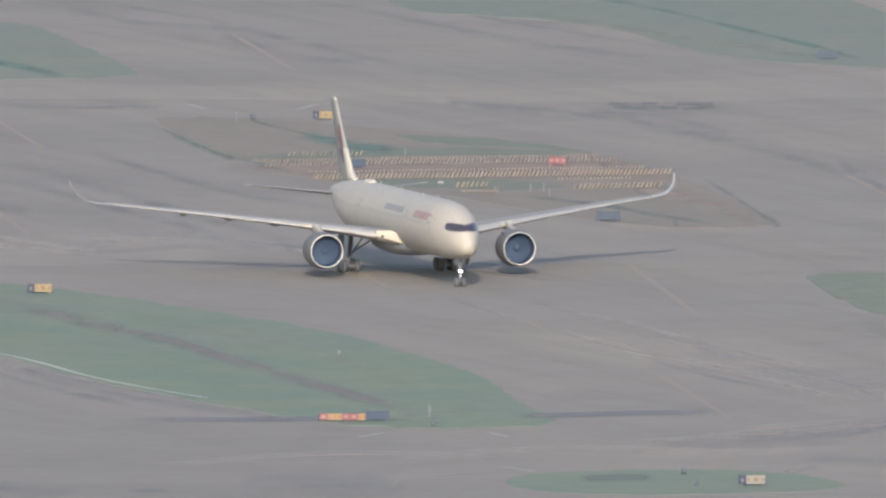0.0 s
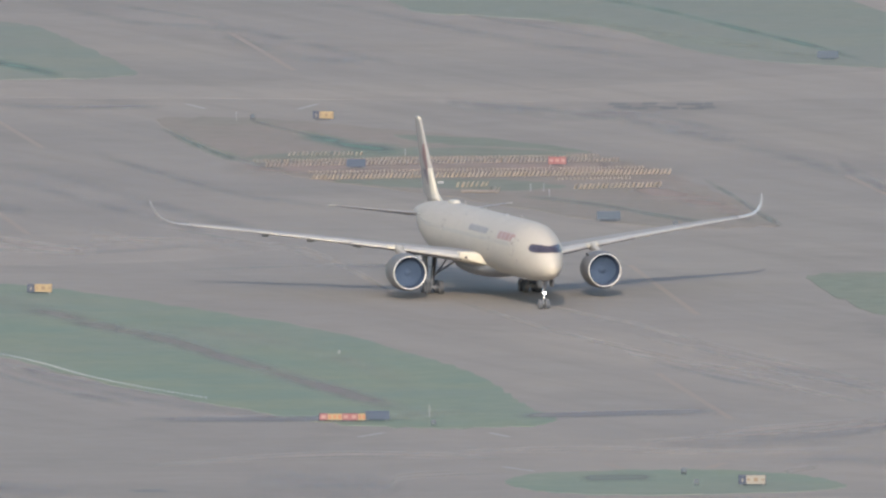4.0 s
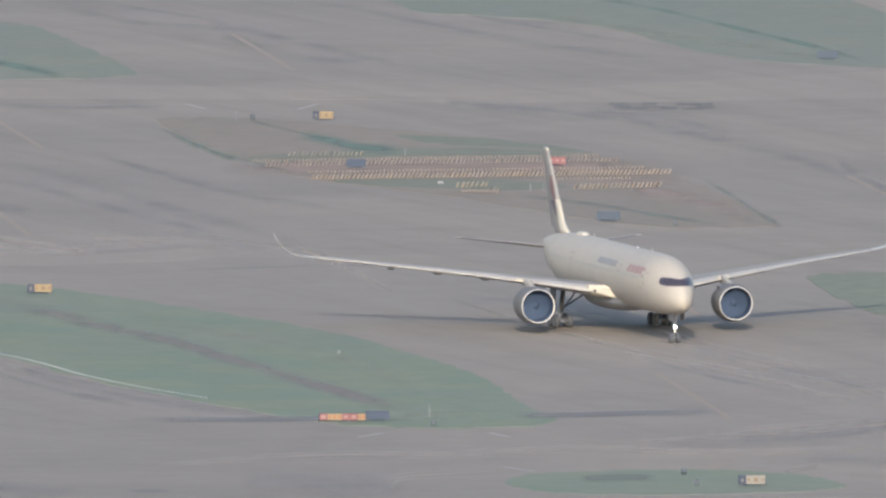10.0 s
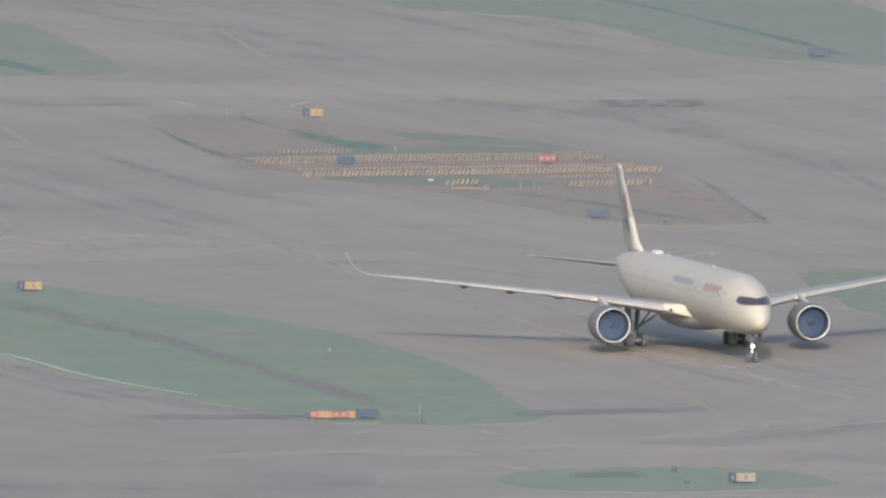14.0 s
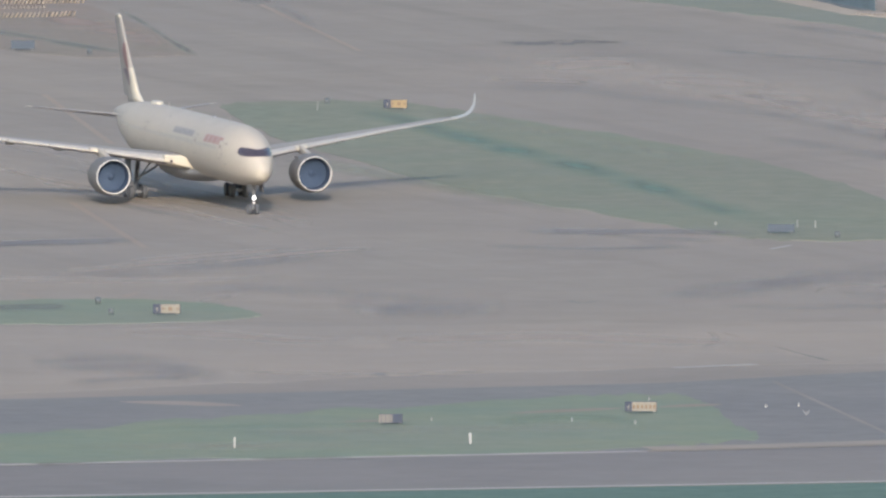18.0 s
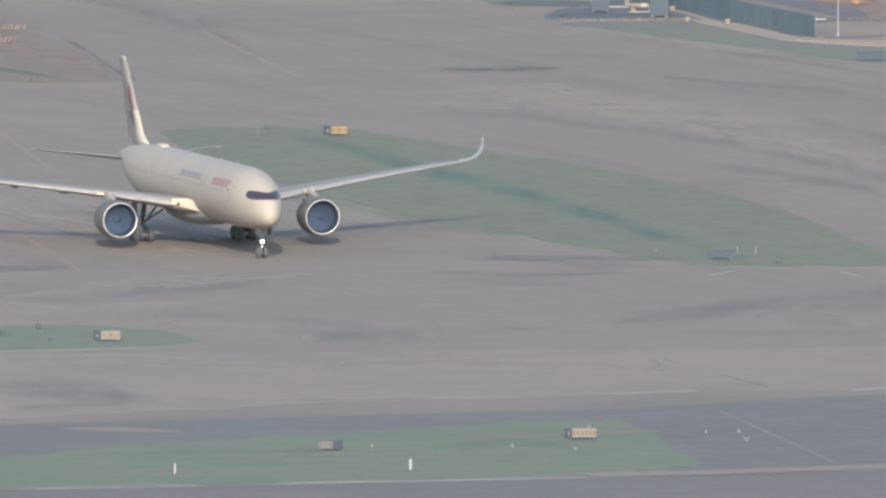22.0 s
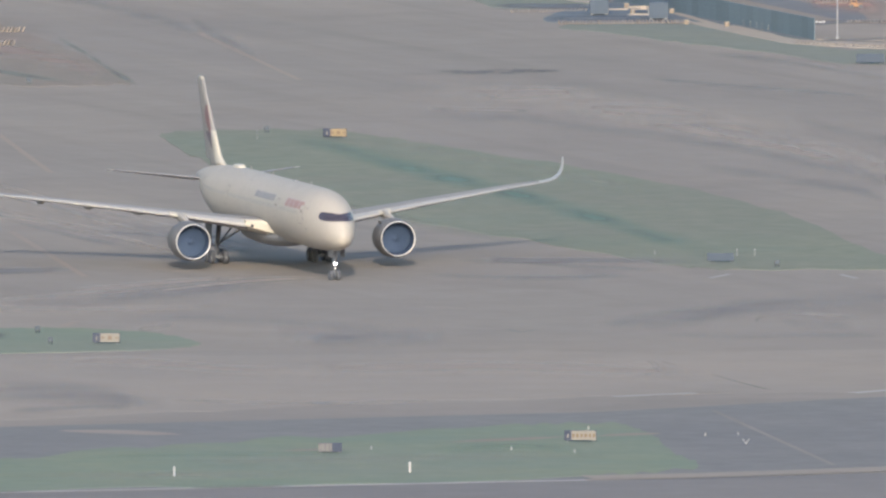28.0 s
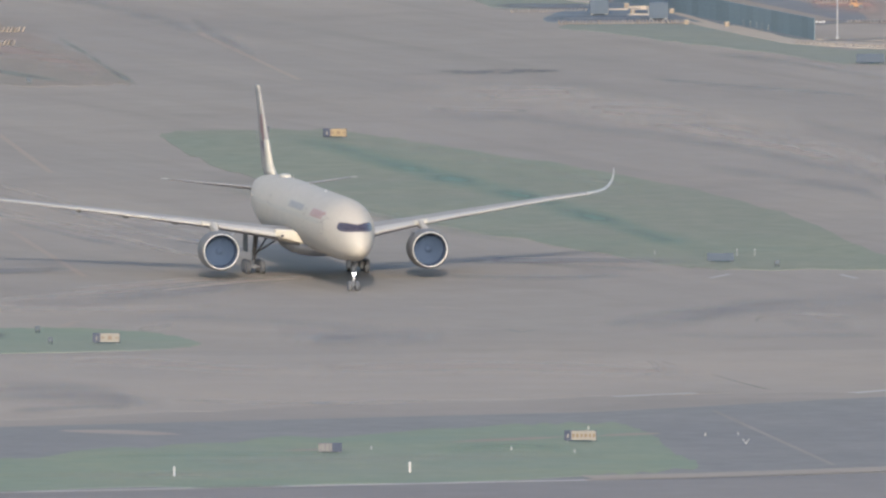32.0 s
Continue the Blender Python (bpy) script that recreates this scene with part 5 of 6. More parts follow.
def hull_point(s, deg, out=0.0):
    """A point of the skin: degrees from the crown, positive to the left side."""
    w, c, h = hull_at(s)
    a = radians(deg)
    return Vector((NOSE - s, (w + out) * math.sin(a), c + (h + out) * math.cos(a)))


def skin_patch(name, material, parent, s_range, deg_range, label="", out=0.012, ns=4, nd=4, edge=None):
    """A thin piece that follows the skin, with a rim down to it."""
    bm = bmesh.new()
    grid = []
    for i in range(ns + 1):
        s = s_range[0] + (s_range[1] - s_range[0]) * i / ns
        row = []
        for j in range(nd + 1):
            d = deg_range[0] + (deg_range[1] - deg_range[0]) * j / nd
            row.append((s, d) if edge is None else edge(i / ns, j / nd))
        grid.append(row)
    for lift in (out, -0.03):
        vs = [[bm.verts.new(hull_point(s, d, lift)) for s, d in row] for row in grid]
        for i in range(ns):
            for j in range(nd):
                bm.faces.new((vs[i][j], vs[i + 1][j], vs[i + 1][j + 1], vs[i][j + 1]))
        if lift == out:
            upper = vs
    rim = lambda v: ([v[i][0] for i in range(ns + 1)] + [v[ns][j] for j in range(1, nd + 1)]
                     + [v[i][nd] for i in range(ns - 1, -1, -1)] + [v[0][j] for j in range(nd - 1, 0, -1)])
    ru, rl = rim(upper), rim(vs)
    for k in range(len(ru)):
        bm.faces.new((ru[k], ru[(k + 1) % len(ru)], rl[(k + 1) % len(ru)], rl[k]))
    bmesh.ops.recalc_face_normals(bm, faces=bm.faces[:])
    return part(name, bm, material, parent, label, smooth=False)


stations = sorted(set([0.0, 0.06, 0.14, 0.25, 0.45, 0.7, 1.0, 1.4, 1.8, 2.3, 2.8, 3.3, 3.9, 4.5, 5.2, 6.0, 7.0, 8.0, 9.2, 10.5, 11.7] + list(range(13, 62, 2)) + [62.3, 62.9, 63.4]))
rings = [[hull_point(s, 360 * k / 56) for k in range(56)] for s in stations]
fuselage = part("fuselage", loft(rings), M["hull"], jet, smooth=True)

# wing and body fairing under the hull
fair = []
for k in range(17):
    s = 17.5 + 22.5 * k / 16
    u = math.sin(math.pi * k / 16) ** 0.55
    fair.append([Vector((NOSE - s, 3.25 * max(u, 0.25) * math.sin(2 * math.pi * j / 28),
                         3.45 + (1.45 * max(u, 0.2)) * math.cos(2 * math.pi * j / 28))) for j in range(28)])
part("belly_fairing", loft(fair), M["belly"], jet, smooth=True)

# cockpit windows: a dark mask with six panes
def mask_point(u, v):
    """The mask wraps the nose between two heights, with a step down at its ends."""
    side = -1 + 2 * u
    k = abs(side)
    top = 6.88 - 0.2 * (1 - k) ** 1.6 - 0.36 * k ** 12
    low = 6.0 + 0.07 * (1 - k) ** 2 + 0.26 * k ** 14
    z = low + (top - low) * v
    y = side * (1.7 + 0.08 * (1 - v))
    lo, hi = 0.05, 9.0
    for _ in range(40):
        mid = (lo + hi) / 2
        w, c, h = hull_at(mid)
        inside = (y / w) ** 2 + ((z - c) / h) ** 2 < 1
        lo, hi = (lo, mid) if inside else (mid, hi)
    w, c, h = hull_at(hi)
    n = Vector((0.45, y / w / w * 2, (z - c) / h / h * 2)).normalized()
    return Vector((NOSE - hi, y, z)), n


def nose_patch(name, material, parent, u0, u1, v0, v1, lift, nu, nv, label=""):
    bm = bmesh.new()
    layers = []
    for off in (lift, -0.03):
        layers.append([[bm.verts.new(p + n * off) for p, n in (mask_point(u0 + (u1 - u0) * i / nu, v0 + (v1 - v0) * j / nv)
                                                              for j in range(nv + 1))] for i in range(nu + 1)])
        for i in range(nu):
            for j in range(nv):
                a = layers[-1]
                bm.faces.new((a[i][j], a[i + 1][j], a[i + 1][j + 1], a[i][j + 1]))
    a, b = layers
    for i in range(nu):
        for j in (0, nv):
            bm.faces.new((a[i][j], a[i + 1][j], b[i + 1][j], b[i][j]))
    for j in range(nv):
        for i in (0, nu):
            bm.faces.new((a[i][j], a[i][j + 1], b[i][j + 1], b[i][j]))
    bmesh.ops.recalc_face_normals(bm, faces=bm.faces[:])
    return part(name, bm, material, parent, label)


mask = nose_patch("window_mask", M["mask"], jet, 0, 1, 0, 1, 0.02, 40, 5, "black surround of the cockpit windows")
for k in range(6):
    nose_patch("cockpit_pane", M["glass"], mask, 0.035 + k * 0.157, 0.035 + k * 0.157 + 0.145, 0.16, 0.86, 0.032, 6, 3)

# doors, letters and cabin windows on the hull
for side in (-1, 1):
    for s in (7.6, 17.0, 38.5, 51.5):
        d = skin_patch("passenger_door", M["wingpaint"], jet, (s, s + 1.25), (side * 58, side * 96), "outlined cabin door", 0.008, 2, 6)
        skin_patch("door_panel", M["hull"], d, (s + 0.07, s + 1.18), (side * 59.5, side * 94.5), "", 0.014, 2, 6)
        skin_patch("door_window", M["glass"], d, (s + 0.5, s + 0.75), (side * 69, side * 75), "", 0.02, 1, 1)
    for k in range(4):
        s = 8.2 + k * 1.6
        skin_patch("red_character", M["red"], jet, (s, s + 1.3), (side * 53, side * 69), "red painted character", 0.01, 2, 4)
    for k in range(10):
        s = 19.4 + k * 0.84
        skin_patch("name_letter", M["letter"], jet, (s, s + 0.66), (side * 53, side * 66), "slate-blue painted letter", 0.01, 1, 3)
    bm = bmesh.new()
    for k in range(86):
        s = 9.4 + k * 0.54
        q = [hull_point(s, side * 72, 0.012), hull_point(s + 0.26, side * 72, 0.012), hull_point(s + 0.26, side * 79, 0.012), hull_point(s, side * 79, 0.012)]
        q += [p - Vector((0, side * 0.05, 0)) for p in q]
        v = [bm.verts.new(p) for p in q]
        for ids in ((0, 1, 2, 3), (0, 4, 5, 1), (1, 5, 6, 2), (2, 6, 7, 3), (3, 7, 4, 0)):
            bm.faces.new([v[i] for i in ids])
    bmesh.ops.recalc_face_normals(bm, faces=bm.faces[:])
    w = part("cabin_windows", bm, M["winrow"], jet, "long row of small cabin windows")
    tagged(w, kind="stuff")

# vents, probes and small hatches on the skin
for side in (-1, 1):
    for s, d in ((6.7, 60), (7.2, 84), (6.4, 102), (32.5, 34)):
        skin_patch("skin_vent", M["letter"], jet, (s, s + 0.4), (side * d, side * (d + 2.2)), "small dark vent", 0.011, 1, 1)

# satellite dome, blade antennas and beacon on the crown
dome = []
for k in range(9):
    s = 44.2 + 2.6 * k / 8
    u = math.sin(math.pi * min(1, (k + 0.35) / 8.7)) ** 0.25
    ring = []
    for j in range(24):
        c, d = math.cos(2 * math.pi * j / 24), math.sin(2 * math.pi * j / 24)
        ring.append(Vector((NOSE - s, 0.55 * u * math.copysign(abs(d) ** 0.55, d), 8.72 + 0.4 * max(u, 0.1) * math.copysign(abs(c) ** 0.55, c))))
    dome.append(ring)
part("antenna_dome", loft(dome), M["sunlit_edge"], jet, smooth=True)
for s in (14.0, 30.5, 40.0):
    bm = loft([[Vector((NOSE - s - a * 0.5 - z * 0.5, b * 0.04, 8.8 + z)) for a, b in ((0, 0), (0.4, 1), (1, 0), (0.4, -1))] for z in (0, 0.4)])
    part("blade_antenna", bm, M["hull"], jet)
bm = bmesh.new()
bmesh.ops.create_icosphere(bm, subdivisions=2, radius=0.16, matrix=Matrix.Translation((NOSE - 21.0, 0, 8.88)))
part("beacon", bm, M["white"], jet, smooth=True)


# wing: leading edge, chord, height and thickness by distance from the middle
def foil(u):
    t = 5 * (0.2969 * math.sqrt(u) - 0.126 * u - 0.3516 * u * u + 0.2843 * u ** 3 - 0.1036 * u ** 4)
    return t, 0.02 * (1 - (2 * u - 1) ** 2)


WING = [(2.4, 21.2, 13.0, 4.07, 0.125), (4.0, 22.5, 11.6, 4.28, .118), (7.0, 24.5, 9.7, 4.7, 0.11), (10.5, 26.9, 8.1, 5.14, 0.1), (16.0, 30.6, 6.4, 5.76, 0.095),
        (22.0, 34.7, 4.8, 6.38, 0.09), (27.0, 38.1, 3.5, 6.86, 0.095), (29.6, 39.9, 2.75, 7.1, 0.095)]
TIP = [(29.6, 39.9, 2.75, 7.1, 0), (30.8, 40.9, 2.2, 7.2, 6), (31.8, 41.8, 1.75, 7.4, 24), (32.45, 42.5, 1.45, 7.8, 52), (32.85, 43.1, 1.15, 8.32, 72),
       (33.05, 43.7, 0.85, 8.88, 82), (33.15, 44.3, 0.5, 9.42, 86)]


def wing_at(y):
    ys = [r[0] for r in WING]
    return tuple(float(np.interp(y, ys, [r[k] for r in WING])) for k in (1, 2, 3, 4))


def wing_ring(y, side, u0, u1, n=10):
    le, ch, z0, tc = wing_at(y)
    us = [u0 + (u1 - u0) * (1 - math.cos(math.pi * i / n)) / 2 for i in range(n + 1)]
    droop = math.radians(3.0 - y * 0.12)
    pts = []
    for sign, seq in ((1, us), (-1, us[::-1])):
        for u in seq:
            t, c = foil(max(u, 0.0))
            zz = (c + sign * t * tc) * ch
            pts.append(Vector((NOSE - le - u * ch, side * y, z0 + zz - u * ch * math.sin(droop) * 0.3)))
    return pts


def wing_piece(name, side, y0, y1, u0, u1, material, parent, label="", n=8, steps=4):
    rr = [wing_ring(y0 + (y1 - y0) * k / steps, side, u0, u1, n) for k in range(steps + 1)]
    bm = loft(rr)
    bmesh.ops.remove_doubles(bm, verts=bm.verts[:], dist=0.0005)
    return part(name, bm, material, parent, label, smooth=False)


def nacelle(parent_jet, side):
    at = Matrix.Translation((-16.4, side * 10.5, 2.95))
    outer = [(-0.02, 1.66), (0.06, 1.72), (-0.08, 1.79), (-0.3, 1.86), (-0.8, 1.94), (-1.6, 1.98), (-2.6, 1.95), (-3.6, 1.82), (-4.4, 1.65), (-4.9, 1.52)]
    eng = part("engine", lathe([(-0.1, 1.755), (-0.25, 1.82), (-0.5, 1.88)] + outer[4:] + [(-4.9, 1.47), (-4.0, 1.5)], 56), M["nacelle"], parent_jet, "engine nacelle toned grey to sink into haze, with a bare metal lip", smooth=True)
    eng.matrix_basis = at
    part("inlet_lip", lathe([(-0.11, 1.758), (-0.03, 1.745), (0.04, 1.73), (0.06, 1.712), (0.03, 1.69), (-0.06, 1.665), (-0.16, 1.65)], 56), M["bright"], eng, "polished bare metal ring", smooth=True)
    # duct, blades and spinner carry inlet shade and haze in their colour
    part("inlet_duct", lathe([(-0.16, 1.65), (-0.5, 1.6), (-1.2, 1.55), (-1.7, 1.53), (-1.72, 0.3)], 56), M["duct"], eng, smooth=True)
    blade = bmesh.new()
    for k in range(5):
        r = 0.42 + (1.5 - 0.42) * k / 4
        tw = radians(66)
        c = 0.125 + 0.325 * k / 4
        for sgn in (-1, 1):
            blade.verts.new((-1.35 - sgn * c * math.cos(tw) * 0.5, r * math.sin(sgn * c * math.sin(tw) * 0.5 / r), r * math.cos(sgn * c * math.sin(tw) * 0.5 / r)))
    blade.verts.ensure_lookup_table()
    for k in range(4):
        blade.faces.new((blade.verts[2 * k], blade.verts[2 * k + 1], blade.verts[2 * k + 3], blade.verts[2 * k + 2]))
    blade.normal_update()
    bmesh.ops.solidify(blade, geom=blade.faces[:], thickness=0.03)
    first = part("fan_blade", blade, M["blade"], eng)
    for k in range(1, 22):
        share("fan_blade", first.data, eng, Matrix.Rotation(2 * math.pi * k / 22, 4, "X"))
    part("spinner", lathe([(-1.2, 0.01), (-1.22, 0.12), (-1.26, 0.22), (-1.33, 0.32), (-1.45, 0.41)], 28), M["blade"], eng, "spinner in the dark haze blue of the fan", smooth=True)
    bm = bmesh.new()
    for k in range(9):
        a = -1.0 + k * 0.28
        r = 0.1 + 0.03 * k
        ax = -1.215 - 0.008 * k
        bmesh.ops.create_cube(bm, size=1, matrix=Matrix.Translation((ax + 0.02, r * math.cos(a), r * math.sin(a))) @ Matrix.Rotation(a, 4, "X") @ Matrix.Diagonal((0.03, 0.05, 0.09, 1)))
    part("spinner_mark", bm, M["swirl"], eng, "painted swirl toned to the haze blue of the fan")
    part("core_nozzle", lathe([(-3.6, 1.05), (-4.9, 0.98), (-6.0, 0.72), (-6.02, 0.66), (-5.0, 0.7)], 36), M["blade"], eng, smooth=True)
    part("exhaust_plug", lathe([(-4.9, 0.52), (-6.0, 0.4), (-6.9, 0.08), (-6.95, 0.01)], 28), M["blade"], eng, smooth=True)
    le, ch, z0, tc = wing_at(10.5)
    rings = []
    for z, x0, x1, wd in ((1.7, -1.5, -7.0, 0.24), (2.05, -2.4, -8.2, 0.24), (2.35, -4.2, -9.0, 0.2), (2.55, -5.4, -9.6, 0.12)):
        rings.append([Vector((x0, 0, z)), Vector((x0 - 0.5, wd, z)), Vector(((x0 + x1) / 2, wd, z)), Vector((x1, 0, z)), Vector(((x0 + x1) / 2, -wd, z)), Vector((x0 - 0.5, -wd, z))])
    part("pylon", loft(rings), M["hull"], eng, smooth=False)
    part("strake", loft([[Vector((-1.3 - a, -side * (1.25 + h * 0.7), 1.4 + h * 0.7 + b)) for a, b in ((0 + h * 0.6, 0.0), (1.3, 0.012), (1.3, -0.012))] for h in (0, 0.45)]), M["hull"], eng)
    return eng


for side in (-1, 1):
    rr = [wing_ring(y, side, 0.1, 0.74, 12) for y in (2.4, 4, 5.5, 7, 8.7, 10.5, 13, 16, 19, 22, 24.5, 27, 29.6)]
    wing = part("wing", loft(rr), M["wingpaint"], jet, "pale grey swept wing with an upturned tip", smooth=True)
    root = [wing_ring(y, side, 0.0, 0.1, 8) for y in (2.4, 3.2, 4.4)]
    part("root_leading_edge", loft(root), M["hull"], wing, smooth=True)
    cuts = [4.45, 9.9, 11.4, 15.0, 18.7, 22.4, 26.0, 29.55]
    for y0, y1 in zip(cuts, cuts[1:]):
        wing_piece("slat", side, y0 + 0.04, y1 - 0.04, 0.0, 0.099, M["sunlit_edge"] if y1 == 11.4 else M["slat"], wing, "pale leading edge slat")
    gap = []
    for k in range(9):
        y = 4.5 + 11.5 * k / 8
        le, ch, z0, tc = wing_at(y)
        droop = 0.3 * math.sin(math.radians(3.0 - y * 0.12))
        ring = []
        for u, lift in ((0.006, 0.012), (0.03, 0.012), (0.03, -0.02), (0.006, -0.02)):
            t, c = foil(u)
            ring.append(Vector((NOSE - le - u * ch + lift * 0.6, side * y, z0 + (c - t * tc) * ch - u * ch * droop - lift)))
        gap.append(ring)
    part("slat_gap", loft(gap), M["gap"], wing, "dark seam under the slats")
    for y0, y1, nm in ((3.3, 9.6, "flap"), (9.7, 19.0, "flap"), (19.1, 24.0, "aileron"), (24.1, 28.4, "aileron")):
        wing_piece(nm, side, y0, y1, 0.745, 1.0, M["wingpaint"], wing)
    tip = []
    for y, le, ch, z, cant in TIP:
        ring = []
        ca = radians(cant)
        for sign, seq in ((1, range(9)), (-1, range(7, 0, -1))):
            for i in seq:
                u = (1 - math.cos(math.pi * i / 8)) / 2
                t, c = foil(u)
                o = sign * t * 0.065 * ch
                ring.append(Vector((NOSE - le - u * ch, side * (y - o * math.sin(ca)), z + o * math.cos(ca) - u * ch * 0.0)))
        tip.append(ring)
    wl = part("winglet", loft(tip), [M["slat"], M["tip"]], wing, "curved upturned wing tip", smooth=True)
    # outer faces get the lighter colour in place of light they don't catch
    for f in wl.data.polygons:
        if f.index < 16 * 6 and f.index % 16 >= 8:
            f.material_index = 1
    for y in (7.4, 13.0, 17.6, 22.0):
        le, ch, z0, tc = wing_at(y)
        pod = []
        for k in range(9):
            u = k / 8
            r = 0.17 * math.sin(math.pi * min(1, u * 0.94 + 0.05)) ** 0.6 * (1.15 - y * 0.02)
            pod.append([Vector((NOSE - le - ch * 0.5 - u * (ch * 0.5 + 1.4), side * y + r * math.sin(2 * math.pi * j / 12), z0 - 0.3 - u * 0.2 + 1.25 * r * math.cos(2 * math.pi * j / 12))) for j in range(12)])
        part("flap_track_fairing", loft(pod), M["wingpaint"], wing, smooth=True)
    # fillet with sunlight painted into its pale colour, and the landing light, at the wing root
    fil = []
    for k in range(9):
        y = 2.2 + 2.55 * k / 8
        low, top = 3.62 + 0.28 * (y - 2.2), min(5.0, 3.68 + 1.78 * (y - 2.2))
        nose, mid = NOSE - 20.9 - 0.75 * (y - 2.2), (low + top) / 2
        soft = 0.25 * (top - low)
        fil.append([Vector((nose - 0.9, side * y, top)), Vector((nose - 0.16, side * y, top - 0.03)), Vector((nose, side * y, mid + soft)),
                    Vector((nose, side * y, low + 0.1)), Vector((nose - 0.12, side * y, low)), Vector((nose - 1.8, side * y, mid))])
    fillet = part("root_fillet", loft(fil), M["sunlit_edge"], wing, "white wing root fillet")
    part("landing_light", tube_bm((NOSE - 22.7, side * 4.15, 4.4), (NOSE - 22.28, side * 4.15, 4.38), 0.17, 0.15, 16), M["glass"], fillet, "dark landing light lens")
    nacelle(jet, side)
    # tailplane
    st = []
    for k in range(7):
        u = k / 6
        y, le, ch, z = 0.6 + 8.75 * u, 55.0 + 6.0 * u, 5.4 - 3.4 * u, 6.95 + 0.75 * u
        ring = []
        for sign, seq in ((1, range(9)), (-1, range(7, 0, -1))):
            for i in seq:
                w = (1 - math.cos(math.pi * i / 8)) / 2
                ring.append(Vector((NOSE - le - w * ch * 0.7, side * y, z + sign * foil(w * 0.7)[0] * 0.06 * ch - (w - 0.4) * ch * 0.05)))
        st.append(ring)
    stab = part("tailplane", loft(st), M["stab"], jet, "grey tailplane with a pale tip", smooth=True)
    part("tailplane_root", loft([[v + Vector((0.1, side * d, 0)) for v in r] for r, d in ((st[0], 0.0), (st[0], 0.5))]), M["sunlit_edge"], stab, "white root fairing", smooth=True)
    cap = [[v + Vector((0, side * d, 0.06 * d)) for v in st[-1]] for d in (0.004, 0.6)]
    cap[1] = [cap[1][0].lerp(v, 0.55) for v in cap[1]]
    part("tailplane_tip", loft(cap), M["sunlit_edge"], stab, "pale tip")
    el = []
    for k in range(7):
        u = k / 6
        y, le, ch, z = 1.3 + 7.9 * u, 55.0 + 6.0 * (u * 0.97 + 0.04), 5.4 - 3.4 * u, 6.95 + 0.75 * u
        h = foil(0.7)[0] * 0.06 * ch
        x0 = NOSE - le - ch * 0.705
        z -= 0.6 * ch * 0.05
        el.append([Vector((x0, side * y, z + h)), Vector((x0 - 0.29 * ch, side * y, z - 0.03 * ch)), Vector((x0, side * y, z - h))])
    part("elevator", loft(el), M["stab"], stab)

# fin and rudder
def fin_ring(u, w0, w1, n=8):
    z = 8.4 + 8.62 * u
    le, ch = 52.7 + 8.7 * u - 1.6 * max(0, 0.12 - u) * 8, 6.9 - 4.3 * u + 1.6 * max(0, 0.12 - u) * 8
    ring = []
    for sign, seq in ((1, range(n + 1)), (-1, range(n, -1, -1))):
        for i in seq:
            w = w0 + (w1 - w0) * i / n
            ring.append(Vector((NOSE - le - w * ch, sign * foil(w)[0] * 0.105 * ch + sign * 0.004, z)))
    return ring


us = [0, 0.04, 0.08, 0.12, 0.3, 0.5, 0.7, 0.85, 0.94, 0.985, 1.0]
fr = [fin_ring(u, 0.0 + 0.25 * max(0, u - 0.94) / 0.06 * (u > 0.94), 0.66) for u in us]
fin = part("fin", loft(fr), M["finpaint"], jet, "grey-white fin with a maroon and navy emblem", smooth=True)
part("rudder", loft([fin_ring(u, 0.665, 0.995, 4) for u in (0.06, 0.3, 0.6, 0.97)]), M["finpaint"], fin)
def proud(ring, d):
    return [v + Vector((d, d if v.y > 0 else -d, 0)) for v in ring]


# sunlit look of the fin foot is painted on
part("fin_root_edge", loft([proud(fin_ring(u, 0.0, 0.3 - 0.35 * u, 6), 0.012) for u in (0.02, 0.06, 0.12, 0.2, 0.3, 0.4)]), M["sunlit_edge"], fin, "leading edge at the foot of the fin, painted sunlit cream", smooth=True)
part("fin_tip", loft([proud(fin_ring(u, 0.25 * max(0, u - 0.94) / 0.06, 0.5, 6), 0.01) for u in (0.965, 0.985, 1.0)]), M["sunlit_edge"], fin, "pale fin tip", smooth=True)


def fin_patch(name, material, side, u0, u1, wa, wb, label):
    """A painted swoop on the fin: wa and wb give its front and back edge by height."""
    bm = bmesh.new()
    n = 12
    rows = []
    for i in range(n + 1):
        u = u0 + (u1 - u0) * i / n
        z = 8.4 + 8.62 * u
        le, ch = 52.7 + 8.7 * u, 6.9 - 4.3 * u
        row = []
        for j in range(5):
            w = wa(i / n) + (wb(i / n) - wa(i / n)) * j / 4
            row.append(bm.verts.new((NOSE - le - w * ch, side * (foil(w)[0] * 0.105 * ch + 0.018), z)))
        rows.append(row)
    for a, b in zip(rows, rows[1:]):
        for j in range(4):
            bm.faces.new((a[j], a[j + 1], b[j + 1], b[j]))
    bm.normal_update()
    bmesh.ops.solidify(bm, geom=bm.faces[:], thickness=0.012)
    part(name, bm, material, fin, label)


for side in (-1, 1):
    fin_patch("red_emblem", M["maroon"], side, 0.36, 0.68, lambda t: 0.06 + 0.1 * (1 - t), lambda t: 0.2 + 0.24 * math.sin(math.pi * t), "maroon swoop")
    fin_patch("navy_emblem", M["navy"], side, 0.2, 0.38, lambda t: 0.28 - 0.1 * t, lambda t: 0.3 + 0.33 * t, "navy swoop")

